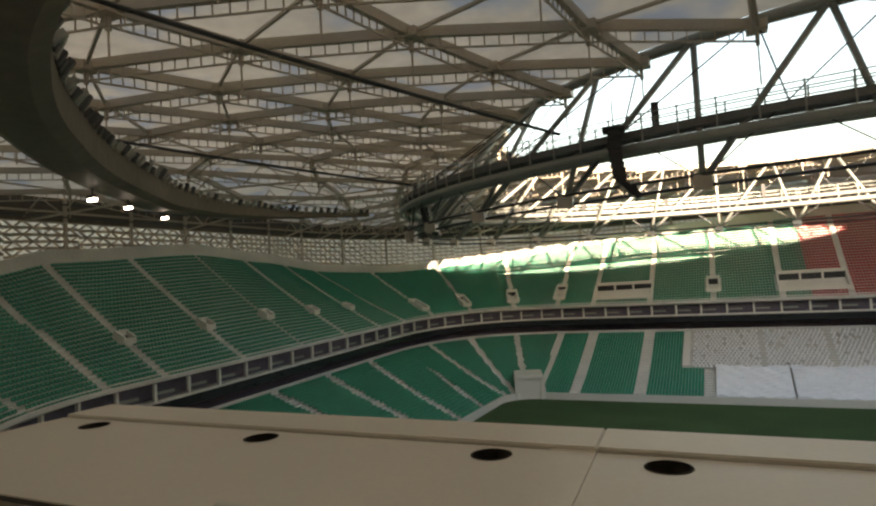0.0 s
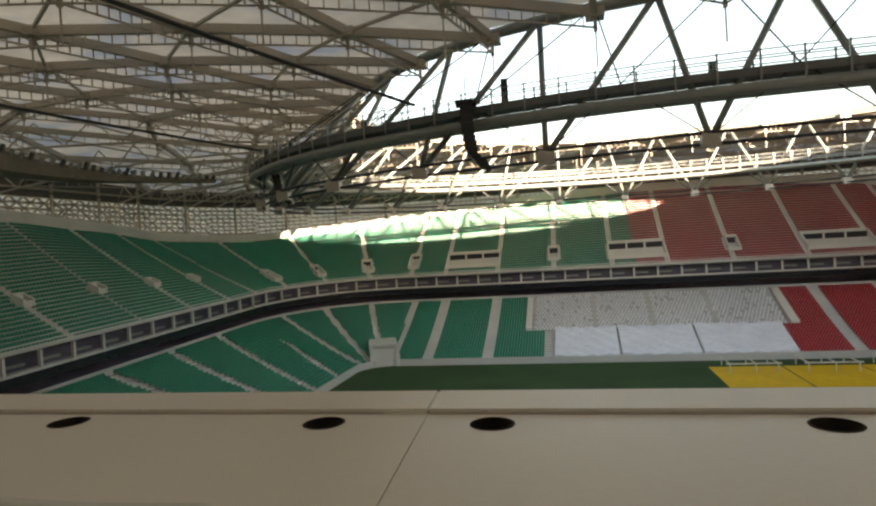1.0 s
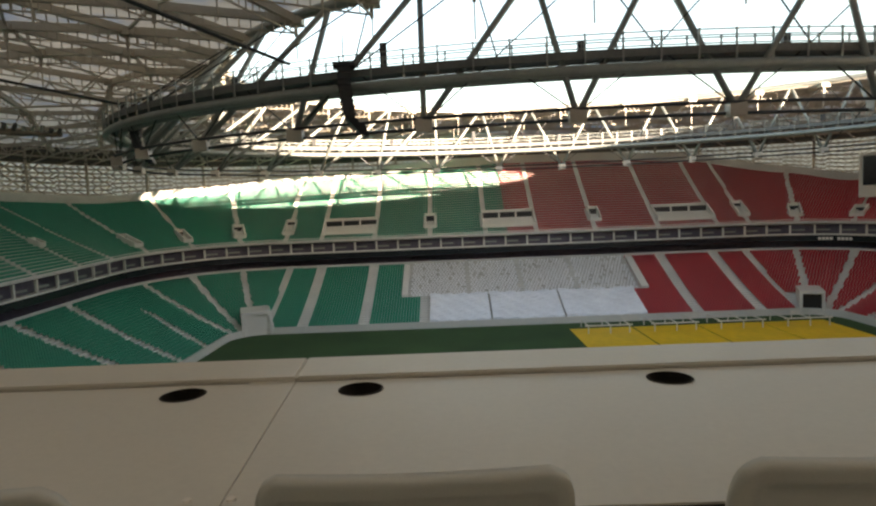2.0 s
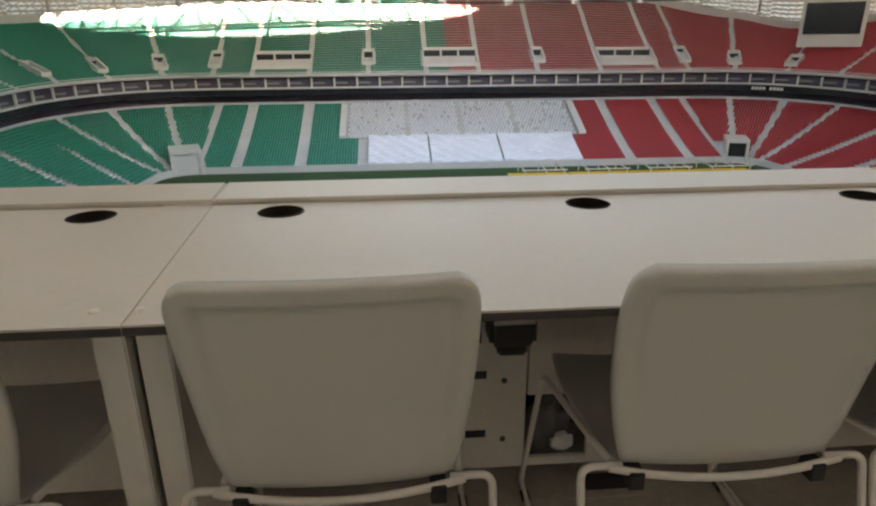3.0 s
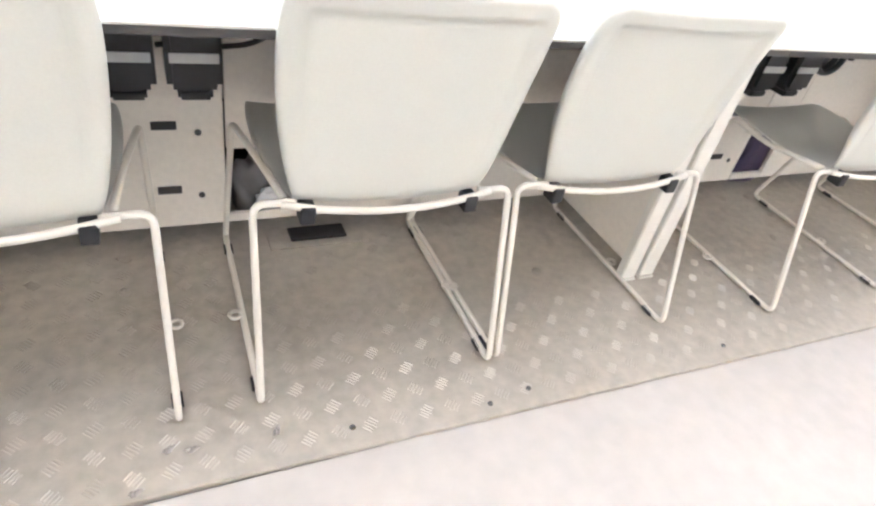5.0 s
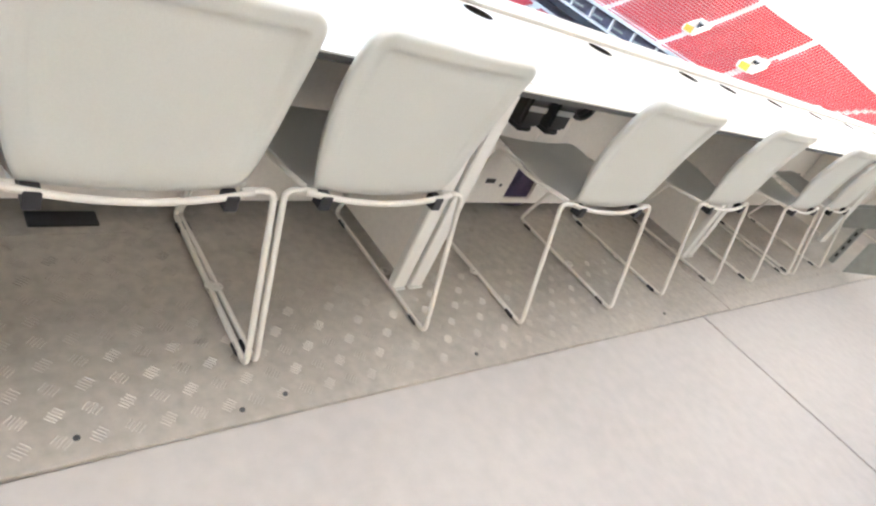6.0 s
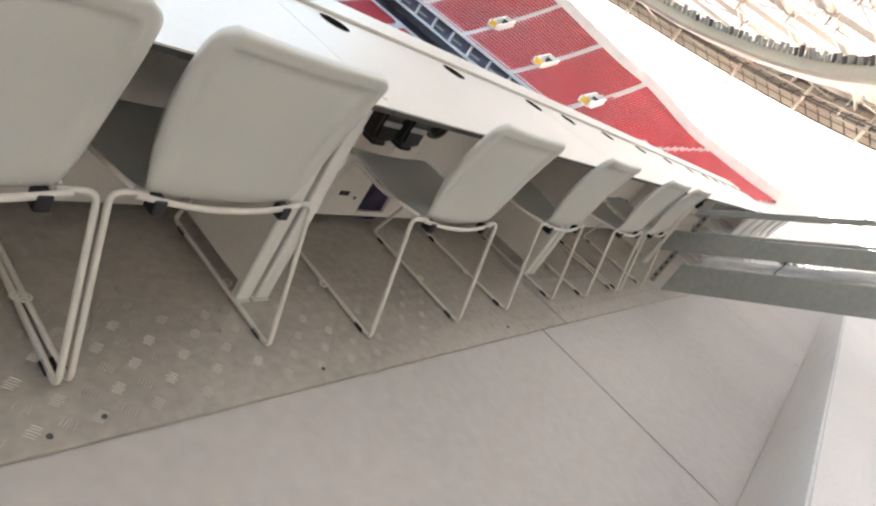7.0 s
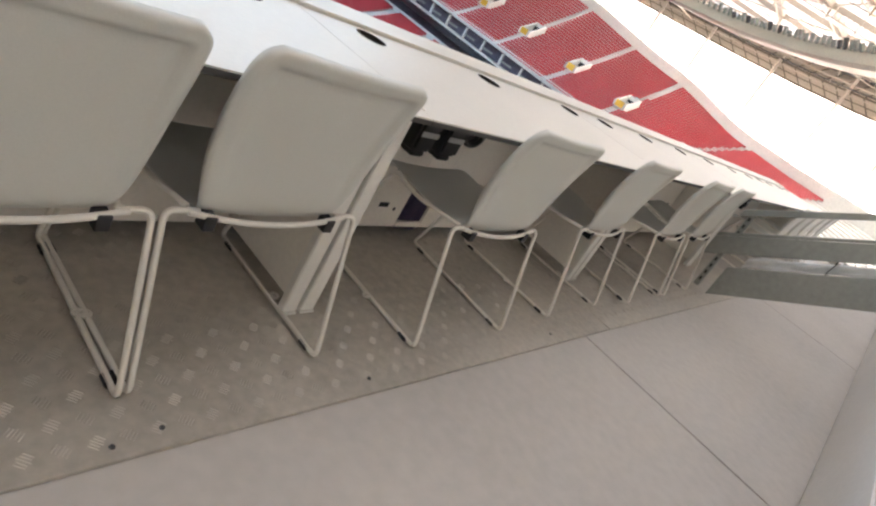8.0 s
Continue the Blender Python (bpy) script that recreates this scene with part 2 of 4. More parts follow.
def stations(step=2.0, corner_steps=16):
    out = []
    nx, ny = round(2 * LX / step), round(2 * LY / step)
    out += [(0, LX - 2 * LX * i / nx) for i in range(nx)]
    out += [(1, 90 * i / corner_steps) for i in range(corner_steps)]
    out += [(2, LY - 2 * LY * i / ny) for i in range(ny)]
    out += [(3, 90 * i / corner_steps) for i in range(corner_steps)]
    out += [(4, -LX + 2 * LX * i / nx) for i in range(nx)]
    out += [(5, 90 * i / corner_steps) for i in range(corner_steps)]
    out += [(6, -LY + 2 * LY * i / ny) for i in range(ny)]
    out += [(7, 90 * i / corner_steps) for i in range(corner_steps)]
    return out


RING = stations()


def ring(d, z):
    """A closed ring of points at distance d and height z (a number or a rule of x, y)."""
    out = []
    for seg, s in RING:
        x, y, _, _ = bowl(seg, s, d)
        out.append((x, y, z(x, y) if callable(z) else z))
    return out


def ring_band(name, rings, mat, parent=None, label="", keep=None):
    """Surface through a row of rings of points."""
    n = len(RING)
    verts = [p for r in rings for p in r]
    faces = []
    for j in range(len(rings) - 1):
        for i in range(n):
            if keep and not keep(*RING[i]):
                continue
            k = (i + 1) % n
            faces.append((j * n + i, j * n + k, (j + 1) * n + k, (j + 1) * n + i))
    return link_mesh(name, verts, faces, mat, parent, label)


# ---- ground and pitch ----
ground = thing("ground", "bare ground round the stadium", "ground", kind="structure")
part("soil", box((-2500, -2500, PITCH - 0.6), (2500, 2500, PITCH - 0.12)), CONCRETE, ground)
pitch = thing("pitch", "dark green mown grass football pitch", "pitch", kind="structure")
part("turf", box((CX - 65, CY - 44, PITCH - 0.1), (CX + 65, CY + 44, PITCH)), GRASS, pitch)
# yellow sheets stand in for grass lit by the grow-lamp rigs
for k in range(4):
    x0 = CX + 7.2 + k * 13.2
    sheet = thing("ground_cover", "yellow sheet painting the grow-lamp light on the grass", "ground cover", "yellow covers on the pitch", at=(x0, CY + 21, PITCH))
    part("sheet", box((0, 0, 0.004), (12.9, 16.5, 0.1), 0.03), GROWLIGHT, sheet)
    rig = thing("lamp_rig", "white steel grow-lamp rig arm over the yellow-lit grass", "rig", "rigs on the pitch", at=(x0 + 2, CY + 24, PITCH + 0.1))
    part("beam", box((0, 8, 1.5), (9.5, 8.25, 1.75), 0.02), PAINT, rig)
    for dx in (0.6, 5.0, 8.8):
        part("leg", box((dx, 8.02, 0), (dx + 0.2, 8.23, 1.5), 0.02), PAINT, rig)
        part("arm", box((dx, 8.25, 1.52), (dx + 0.2, 15.0, 1.7), 0.02), PAINT, rig)
        part("foot", box((dx, 14.8, 0), (dx + 0.2, 15.0, 1.52), 0.02), PAINT, rig)

# ---- lower and upper tiers ----
ROWS1, ROWS2 = 26, 30


def row1(k, y=150.0):
    d = 1.2 + (D_TOP1 - 1.2) * k / ROWS1
    t = k / ROWS1
    return d, PITCH + 1.1 + (TOP1 + dip(y) - PITCH - 1.1) * (0.85 * t + 0.15 * t * t)


def row2(k, x, y):
    t = k / ROWS2
    return RAIL + dip(y) - 0.9 + (rim_height(x, y) - RAIL - dip(y) + 0.9) * (0.9 * t + 0.1 * t * t)


def d2(k):
    return D_RAIL + 0.8 + (D_RIM - D_RAIL - 0.8) * k / ROWS2


def stepped(name, dists, heights, mat, parent, keep=None, label=""):
    rings = [ring(dists[0], heights(0))]
    for k in range(len(dists) - 1):
        rings.append(ring(dists[k + 1], heights(k)))
        rings.append(ring(dists[k + 1], heights(k + 1)))
    return ring_band(name, rings, mat, parent, label, keep)


lower_stand = thing("lower_stand", "pale concrete lower tier of stepped terraces", "stand", kind="structure")
stepped("terrace", [row1(k)[0] for k in range(ROWS1 + 1)], lambda k: (lambda x, y: row1(k, y)[1]), STEP, lower_stand)
ring_band("front_wall", [ring(0.9, PITCH), ring(0.9, PITCH + 1.45), ring(1.2, PITCH + 1.45), ring(1.2, PITCH + 1.0)], PAINT, lower_stand, "white front wall beside the pitch")
ring_band("walkway", [ring(D_TOP1, level(TOP1)), ring(D_TOP1 + 0.05, level(TOP1 + 0.9)), ring(D_TOP1 + 0.3, level(TOP1 + 0.9)), ring(D_TOP1 + 0.3, level(TOP1)), ring(D_TOP1 + 8, level(TOP1))], STEP, lower_stand)
upper_stand = thing("upper_stand", "pale concrete upper tier with a wavy top edge", "stand", kind="structure")


def stepped_upper():
    verts, faces, n = [], [], len(RING)
    rows = []
    for k in range(ROWS2 + 1):
        rows.append((k, k))
        if k < ROWS2:
            rows.append((k + 1, k))
    for kd, kz in rows:
        for seg, s in RING:
            kk = min(kd, 19) if seg == 4 else kd
            kz2 = min(kz, 19) if seg == 4 else kz
            x, y, _, _ = bowl(seg, s, d2(kk))
            xr, yr, _, _ = bowl(seg, s, D_RIM)
            verts.append((x, y, row2(kz2, xr, yr)))
    for j in range(len(rows) - 1):
        for i in range(n):
            k = (i + 1) % n
            if (RING[i][0] == 4) != (RING[k][0] == 4) and rows[j][0] > 19:
                continue
            if RING[i][0] == 4 and rows[j][0] > 18:
                continue
            faces.append((j * n + i, j * n + k, (j + 1) * n + k, (j + 1) * n + i))
    return link_mesh("terrace", verts, faces, STEP, upper_stand)


stepped_upper()
ring_band("balcony_front", [ring(D_RAIL + 0.8, level(RAIL - 0.9)), ring(D_RAIL + 0.25, level(RAIL - 0.9)), ring(D_RAIL + 0.25, level(RAIL - 0.25)), ring(D_RAIL, level(RAIL - 0.25)), ring(D_RAIL, level(RAIL - 0.55)),
                            ring(D_RAIL + 0.5, level(RAIL - 0.55)), ring(D_RAIL + 0.5, level(RAIL - 0.9)), ring(D_RAIL + 4.0, level(RAIL - 1.4))], STEP, upper_stand)
ring_band("suite_wall", [ring(D_RAIL + 3.2, level(RAIL - 1.3)), ring(D_RAIL + 3.2, level(RAIL - 3.6))], BOWL, upper_stand)
ring_band("slab_edge", [ring(D_RAIL + 3.2, level(RAIL - 3.6)), ring(D_RAIL + 1.2, level(RAIL - 3.6)), ring(D_RAIL + 1.2, level(RAIL - 3.9)), ring(D_RAIL + 3.2, level(RAIL - 3.9))], STEP, upper_stand)
ring_band("ribbon_screen", [ring(D_RAIL + 1.6, level(RAIL - 3.92)), ring(D_RAIL + 1.6, level(RAIL - 5.4)), ring(D_RAIL + 6, level(RAIL - 5.4))], GLASS, upper_stand, "dark ribbon screen band under the balcony")
ring_band("concourse_wall", [ring(D_RAIL + 6, level(RAIL - 1.2)), ring(D_RAIL + 6, level(TOP1))], BOWL, upper_stand)
ring_band("rim_wall", [ring(D_RIM, rim_height), ring(D_RIM + 0.1, lambda x, y: rim_height(x, y) + 2.3), ring(D_RIM + 0.7, lambda x, y: rim_height(x, y) + 2.3),
                       ring(D_RIM + 0.7, PITCH)], STEP, upper_stand, "cream parapet wall along the wavy top edge", keep=lambda seg, s: seg != 4)

# ---- seats ----
AISLES1 = {0: [-50.5, -37, -23.5, -10, 10, 23.5, 37, 50.5], 4: [-39, -26, -13, 0, 13, 26, 39], 2: [-30, -15, -4, 6, 16, 27], 6: [-32, -19.5, -6.5, 6.5, 19.5, 32]}
AISLES2 = {0: [-50, -36, -22, -8, 5, 20, 36.5, 51], 4: [-39, -26, -13, 0, 13, 26, 39], 2: [-29.5, -14.5, 0, 14, 27], 6: [28, 15, 2, -11, -25]}
CORNER = [2, 23, 45, 67, 88]
# hatches through the upper tier: segment, place, half width, first and last row, number of openings
HATCHES = [(0, -43, 7.2, 3, 8, 3), (0, -22, 1.5, 4, 8, 1), (0, -1.5, 7.0, 3, 8, 3), (0, 21, 1.5, 4, 8, 1), (0, 44, 7.4, 3, 8, 3), (1, 2, 1.5, 4, 9, 1), (1, 23, 1.5, 4, 9, 1), (7, 88, 1.5, 4, 9, 1),
           (7, 67, 1.5, 4, 9, 1), (7, 45, 1.5, 4, 9, 1), (1, 45, 1.2, 4, 9, 1), (1, 67, 1.2, 4, 9, 1)]
HATCHES += [(2, s, 1.0, 9, 10, 1) for s in (27, 14, 0, -14.5, -29.5)] + [(6, s, 1.4, 9, 13, 1) for s in (28, 15, 2, -11, -25)]
HATCHES += [(3, s, 1.0, 9, 10, 1) for s in (23, 45)] + [(5, s, 1.4, 9, 13, 1) for s in (67, 88)]


def segment_span(seg):
    return {0: (-LX, LX), 4: (-LX, LX), 2: (-LY, LY), 6: (-LY, LY)}.get(seg, (0, 90))


def row_places(seg, d, pitch, clear, aisles):
    """Places of seats along one row, clear of the aisles."""
    lo, hi = segment_span(seg)
    metre = 1.0 if seg % 2 == 0 else 180 / (math.pi * (R0 + d))
    lines = aisles[seg] if seg % 2 == 0 else CORNER
    if aisles is AISLES1 and seg in (1, 7):
        lines, clear = CORNER[:4] if seg == 1 else CORNER[1:], 0.8
    if seg == 2 and aisles is AISLES1:
        lines = [a * (1 + 0.022 * d) for a in lines]
    n = max(1, int((hi - lo) / (pitch * metre)))
    s = lo + (np.arange(n) + 0.5) * (hi - lo) / n
    ok = np.ones(n, bool)
    for a in lines:
        ok &= np.abs(s - a) > clear * metre
    return s[ok], metre


def white_block(seg, s, k):
    """Rows of the far lower tier under the white sheets and white seats."""
    return seg == 0 and ((k >= 11) & (np.abs(s) < 27.5) | (k < 11) & (s > -22.5) & (s < 26))


def gather_seats():
    spots = {}
    for seg in range(8):
        for k in range(ROWS1):
            d, z = row1(k)
            s, metre = row_places(seg, d + 0.5, 0.62, 1.05, AISLES1)
            if seg in (3, 4, 5):
                continue
            if seg == 1:
                s = s[~((s < 34) & (k < 7))]
            if seg == 7:
                s = s[~((s > 56) & (k < 7))]
            for v in s:
                x, y, nx, ny = bowl(seg, v, d + 0.5)
                white = bool(white_block(seg, v, k))
                if white:
                    continue
                spots.setdefault(("lower", "green" if x < CX else "red"), []).append((x, y, row1(k, y)[1], nx, ny))
        for k in range(ROWS2):
            if seg == 4 and k > 17:
                continue
            d = d2(k) + 0.45
            s, metre = row_places(seg, d, 0.62, 0.6, AISLES2)
            for hs, c, half, k0, k1, _ in HATCHES:
                if hs == seg and k0 <= k <= k1:
                    s = s[np.abs(s - c) > (half + 0.3) * metre]
            if seg == 4:
                s = s[s < 20]
            if seg == 5:
                s = s[s > 45]
            for v in s:
                x, y, nx, ny = bowl(seg, v, d)
                xr, yr, _, _ = bowl(seg, v, D_RIM)
                spots.setdefault(("upper", "green" if x < CX - 2 else "red"), []).append((x, y, row2(k, xr, yr), nx, ny))
    return spots


def seat_mesh(name, spots, mat, label, tall=0.85):
    """Tip-up seats of one colour: each a bent plate with a pan and a back, on two short feet of one plate."""
    p = np.array(spots)
    across = 0.245
    # profile: (outward, up), thick enough to keep its edges
    prof = np.array([(-0.22, 0.42), (0.16, 0.40), (0.26, tall), (0.33, tall), (0.24, 0.30), (-0.22, 0.34)])
    n, q = len(p), len(prof)
    side = np.stack([-p[:, 4], p[:, 3]], 1)
    verts = np.empty((n, 2, q, 3))
    for j, sgn in enumerate((-1, 1)):
        verts[:, j, :, 0] = p[:, None, 0] + p[:, None, 3] * prof[None, :, 0] + side[:, None, 0] * sgn * across
        verts[:, j, :, 1] = p[:, None, 1] + p[:, None, 4] * prof[None, :, 0] + side[:, None, 1] * sgn * across
        verts[:, j, :, 2] = p[:, None, 2] + prof[None, :, 1]
    base = (np.arange(n) * 2 * q)[:, None, None]
    k = np.arange(q)
    quads = np.stack([k, (k + 1) % q, q + (k + 1) % q, q + k], 1)[None] + base
    ends = np.array([(0, 1, 4, 5), (1, 2, 3, 4), (q + 5, q + 4, q + 1, q), (q + 4, q + 3, q + 2, q + 1)])[None] + base
    faces = np.concatenate([quads.reshape(-1, 4), ends.reshape(-1, 4)])
    me = bpy.data.meshes.new(name)
    me.vertices.add(n * 2 * q)
    me.vertices.foreach_set("co", verts.ravel())
    me.loops.add(faces.size)
    me.loops.foreach_set("vertex_index", faces.ravel().astype(np.int32))
    me.polygons.add(len(faces))
    me.polygons.foreach_set("loop_start", np.arange(0, faces.size, 4, dtype=np.int32))
    me.update(calc_edges=True)
    me.materials.append(mat)
    return tagged(new(name, me), label, "seats", kind="stuff")


SPOTS = gather_seats()
for (tier, colour), spots in SPOTS.items():
    seat_mesh(f"{colour}_seats", spots, GREEN if colour == "green" else RED, f"rows of {colour} plastic seats on the {tier} tier", 0.85 if tier == "lower" else 0.75 if colour == "green" else 0.72)

# white desks and seats in the upper half of the block, white sheets below
press = []
jitter = random.Random(7)
for k in range(11, ROWS1):
    d, z = row1(k)
    for s in np.arange(-26.6, 27.0, 0.78):
        s = s + 0.39 * (k % 2) + jitter.uniform(-0.06, 0.06)
        if min(abs(s + 13), abs(s), abs(s - 13)) > 0.6 and jitter.random() > 0.06:
            x, y, nx, ny = bowl(0, s, d + 0.5)
            press.append((x, y, z, nx, ny))
seat_mesh("white_seats", press, WHITESEAT, "rows of white seats with gaps on the lower tier")
for i, (a, b) in enumerate(((-22.2, -8.6), (-8.2, 7.6), (8.0, 25.7))):
    cover = thing("cover_sheet", "white sheet stretched over lower tier rows", "cover sheet", "white sheets on the stand", at=(CX, CY + LY + R0, 0))
    soup = Soup()
    prev = None
    for k in range(0, 12):
        d, z = row1(k)
        for dz, dd in ((0.75, 0.1), (0.9, 0.7)):
            cur = [(a + (b - a) * u / 12, d + dd, z + dz + 0.18 * math.sin(u * 2.1 + k * 1.7) * (0 < u < 12) - 0.25 * math.sin(math.pi * u / 12)) for u in range(13)]
            if prev:
                for u in range(12):
                    soup.quad(prev[u], prev[u + 1], cur[u + 1], cur[u])
            else:
                first = [(x, y, PITCH + 1.2) for x, y, _ in cur]
                for u in range(12):
                    soup.quad(first[u], first[u + 1], cur[u + 1], cur[u])
            prev = cur
    sheet = soup.make("sheet", TARP, cover)
    mod = sheet.modifiers.new("thickness", "SOLIDIFY")
    mod.thickness = 0.05
board = thing("cover_board", "pale boards edging the white block on the stand", "boards", at=(CX, CY + LY + R0, 0))
for a, b, k in ((-29.0, -27.6, 11), (27.7, 29.4, 11)):
    d, z = row1(k)
    d9, z9 = row1(ROWS1 - 1)
    s = Soup()
    s.v += [(a, d, z + 0.9), (b, d, z + 0.9), (b, d9, z9 + 0.9), (a, d9, z9 + 0.9), (a, d, z), (b, d, z), (b, d9, z9), (a, d9, z9)]
    s.f += [(0, 1, 2, 3), (7, 6, 5, 4), (0, 4, 5, 1), (1, 5, 6, 2), (2, 6, 7, 3), (3, 7, 4, 0)]
    s.make("board", PAINT, board)


# ---- hatches in the upper tier ----
def hatch(seg, c, half, k0, k1, openings):
    side = seg in (5, 6)
    big = openings > 1
    x, y, nx, ny = bowl(seg, c, d2(k0))
    xr, yr, _, _ = bowl(seg, c, D_RIM)
    z0, z1 = row2(k0, xr, yr), row2(k1 + 1, xr, yr)
    depth = d2(k1 + 1) - d2(k0)
    label = "wide white-framed box opening in the upper tier" if big else ("small stair hatch with a yellow panel between seats" if side else "small white stair hatch between the seats")
    h = thing("stair_hatch", label, "stair hatch", "hatches of the upper tier", at=(x, y, z0), turn=math.degrees(math.atan2(-nx, ny)))
    top = z1 - z0 + 0.5
    for sx in (-1, 1):
        s = Soup()
        for inner, outer in (((sx * half), (sx * (half - 0.35))),):
            a, b = min(inner, outer), max(inner, outer)
            s.v += [(a, -0.4, 0), (b, -0.4, 0), (b, depth, 0), (a, depth, 0), (a, -0.4, 1.1), (b, -0.4, 1.1), (b, depth, top + 0.5), (a, depth, top + 0.5)]
            s.f += [(3, 2, 1, 0), (4, 5, 6, 7), (0, 1, 5, 4), (1, 2, 6, 5), (2, 3, 7, 6), (3, 0, 4, 7)]
        s.make("side_wall", PAINT, h)
    part("lintel", box((-half + 0.36, depth - 0.5, top - 0.35), (half - 0.36, depth - 0.1, top + 0.45), 0.03), PAINT, h)
    part("sill", box((-half + 0.36, -0.4, 0), (half - 0.36, -0.15, 1.0 if big else 0.9), 0.03), PAINT, h)
    step = 2 * (half - 0.36) / openings
    for i in range(openings):
        a = -half + 0.36 + i * step
        # solid black block in place of the shaded depth of the hatch
        part("opening", box((a + 0.12, depth - 0.9, 0.05), (a + step - 0.12, depth - 0.6, top - 0.36)), BLACK, h, "black block painting the shade inside the opening")
        if i:
            part("pillar", box((a - 0.22, depth - 1.0, 0), (a + 0.22, depth - 0.12, top - 0.36), 0.02), PAINT, h)
    if big:
        part("rail", box((-half + 0.36, 1.2, 1.15), (half - 0.36, 1.34, 1.3), 0.02), PAINT, h)
    if side:
        part("sign_panel", box((-half + 0.5, -0.5, 0.2), (half - 0.5, -0.42, 1.4), 0.01), SIGN, h, "yellow panel")


for args in HATCHES:
    hatch(*args)

# ---- balcony posts, rails and suites ----
balcony = thing("balcony_rail", "white balcony rail with posts along the upper tier", "railing")
soup = Soup()
for seg, s in stations(5.6, 9):
    if seg == 4:
        continue
    x, y, nx, ny = bowl(seg, s, D_RAIL - 0.02)
    post = Soup()
    m = pose(x, y, 0, 0, 0, math.degrees(math.atan2(-nx, ny)))
    low_z = RAIL + dip(y)
    post.box((-0.2, 1.25, low_z - 3.58), (0.2, 1.7, low_z - 1.2), m)
    post.make("post", PAINT, balcony)
    low = Soup()
    low.box((0.25, 1.4, low_z - 2.75), (3.2, 1.5, low_z - 2.35), m)
    low.make("glass_panel", STEEL, balcony)
for z, d, r in ((RAIL + 0.1, D_RAIL + 0.15, 0.09), (RAIL - 3.5, D_RAIL + 1.3, 0.05)):
    rail = Soup()
    pts = [p for p, (seg, s) in zip(ring(d, level(z)), RING)]
    rail.sweep(pts, r, 5, closed=True)
    rail.make("handrail", PAINT, balcony)

# ---- corner tunnels at the pitch ----
for seg, s, dark in ((1, 20, False), (7, 66, True)):
    x, y, nx, ny = bowl(seg, s, 0.6)
    tun = thing("corner_tunnel", "dark corner tunnel mouth in a white frame" if dark else "white box over the corner tunnel beside the pitch", "tunnel",
                at=(x, y, PITCH), turn=math.degrees(math.atan2(-nx, ny)))
    half = 2.1 if dark else 2.9
    for sx in (-1, 1):
        part("side_wall", box((sx * half - 0.3, -0.5, 0), (sx * half + 0.3, 8, 4.6), 0.04), PAINT, tun)
    part("roof", box((-half - 0.3, -0.5, 4.61), (half + 0.3, 8.5, 5.3), 0.05), PAINT, tun)
    if dark:
        # black filling stands for the unlit inside of the tunnel
        part("opening", box((-half + 0.3, 0.6, 0.05), (half - 0.3, 8, 4.6)), BLACK, tun, "black block painting the shade inside the tunnel")
    else:
        part("shutter", box((-half + 0.3, 0.0, 0.05), (half - 0.3, 0.2, 4.6)), PAINT, tun, "closed pale shutter")
        part("ramp_wall", box((half + 0.31, -0.5, 0), (half + 0.7, 9.5, 2.6), 0.05), STEP, tun)

# ---- scoreboard screen ----
screen = thing("scoreboard", "large dark scoreboard screen above the corner", "screen", at=(110.5, 149.0, 1.6), turn=-36)
part("panel", box((-6.0, -0.35, 0), (6.0, 0.0, 7.2), 0.05), GLASS, screen)
part("housing", box((-6.9, 0.01, -3), (6.9, 0.8, 8.0), 0.1), PAINT, screen)

# ---- facade lattice above the rim ----
FACADE_TOP = 14.8
facade = thing("facade_lattice", "bright lattice of triangles closing the bowl above the rim", "facade", kind="structure")
bars = Soup()
FS = stations(1.5, 52)
for i, (seg, s) in enumerate(FS):
    seg2, s2 = FS[(i + 1) % len(FS)]
    a, b = bowl(seg, s, D_RIM + 3.2), bowl(seg2, s2, D_RIM + 3.2)
    z0 = min(rim_height(a[0], a[1]) - 0.5, 8)
    rows = max(1, round((FACADE_TOP - z0) / 1.1))
    h = (FACADE_TOP - z0) / rows
    for j in range(rows):
        za, zb = z0 + j * h, z0 + (j + 1) * h
        if seg in (4, 5, 6):
            break
        lo, hi = ((a, b) if (i + j) % 2 else (b, a))
        bars.bar((lo[0], lo[1], za), (hi[0], hi[1], zb), 0.6, 0.15)
        bars.bar((a[0], a[1], za), (b[0], b[1], za), 0.15, 0.5)
lat = bars.make("lattice", ROOFSTEEL, facade)
tagged(lat, kind="stuff")
# real at the right end; behind the lattice it is added to dim low sky
ring_band("facade_sheet", [ring(D_RIM + 4.0, lambda x, y: rim_height(x, y) - 3), ring(D_RIM + 4.0, 19.5), ring(D_RIM + 4.1, 19.5), ring(D_RIM + 4.1, lambda x, y: rim_height(x, y) - 3)], WALLSHEET, facade,
          "white translucent facade sheet", keep=lambda seg, s: seg != 4 and not (seg == 3 and s > 45))
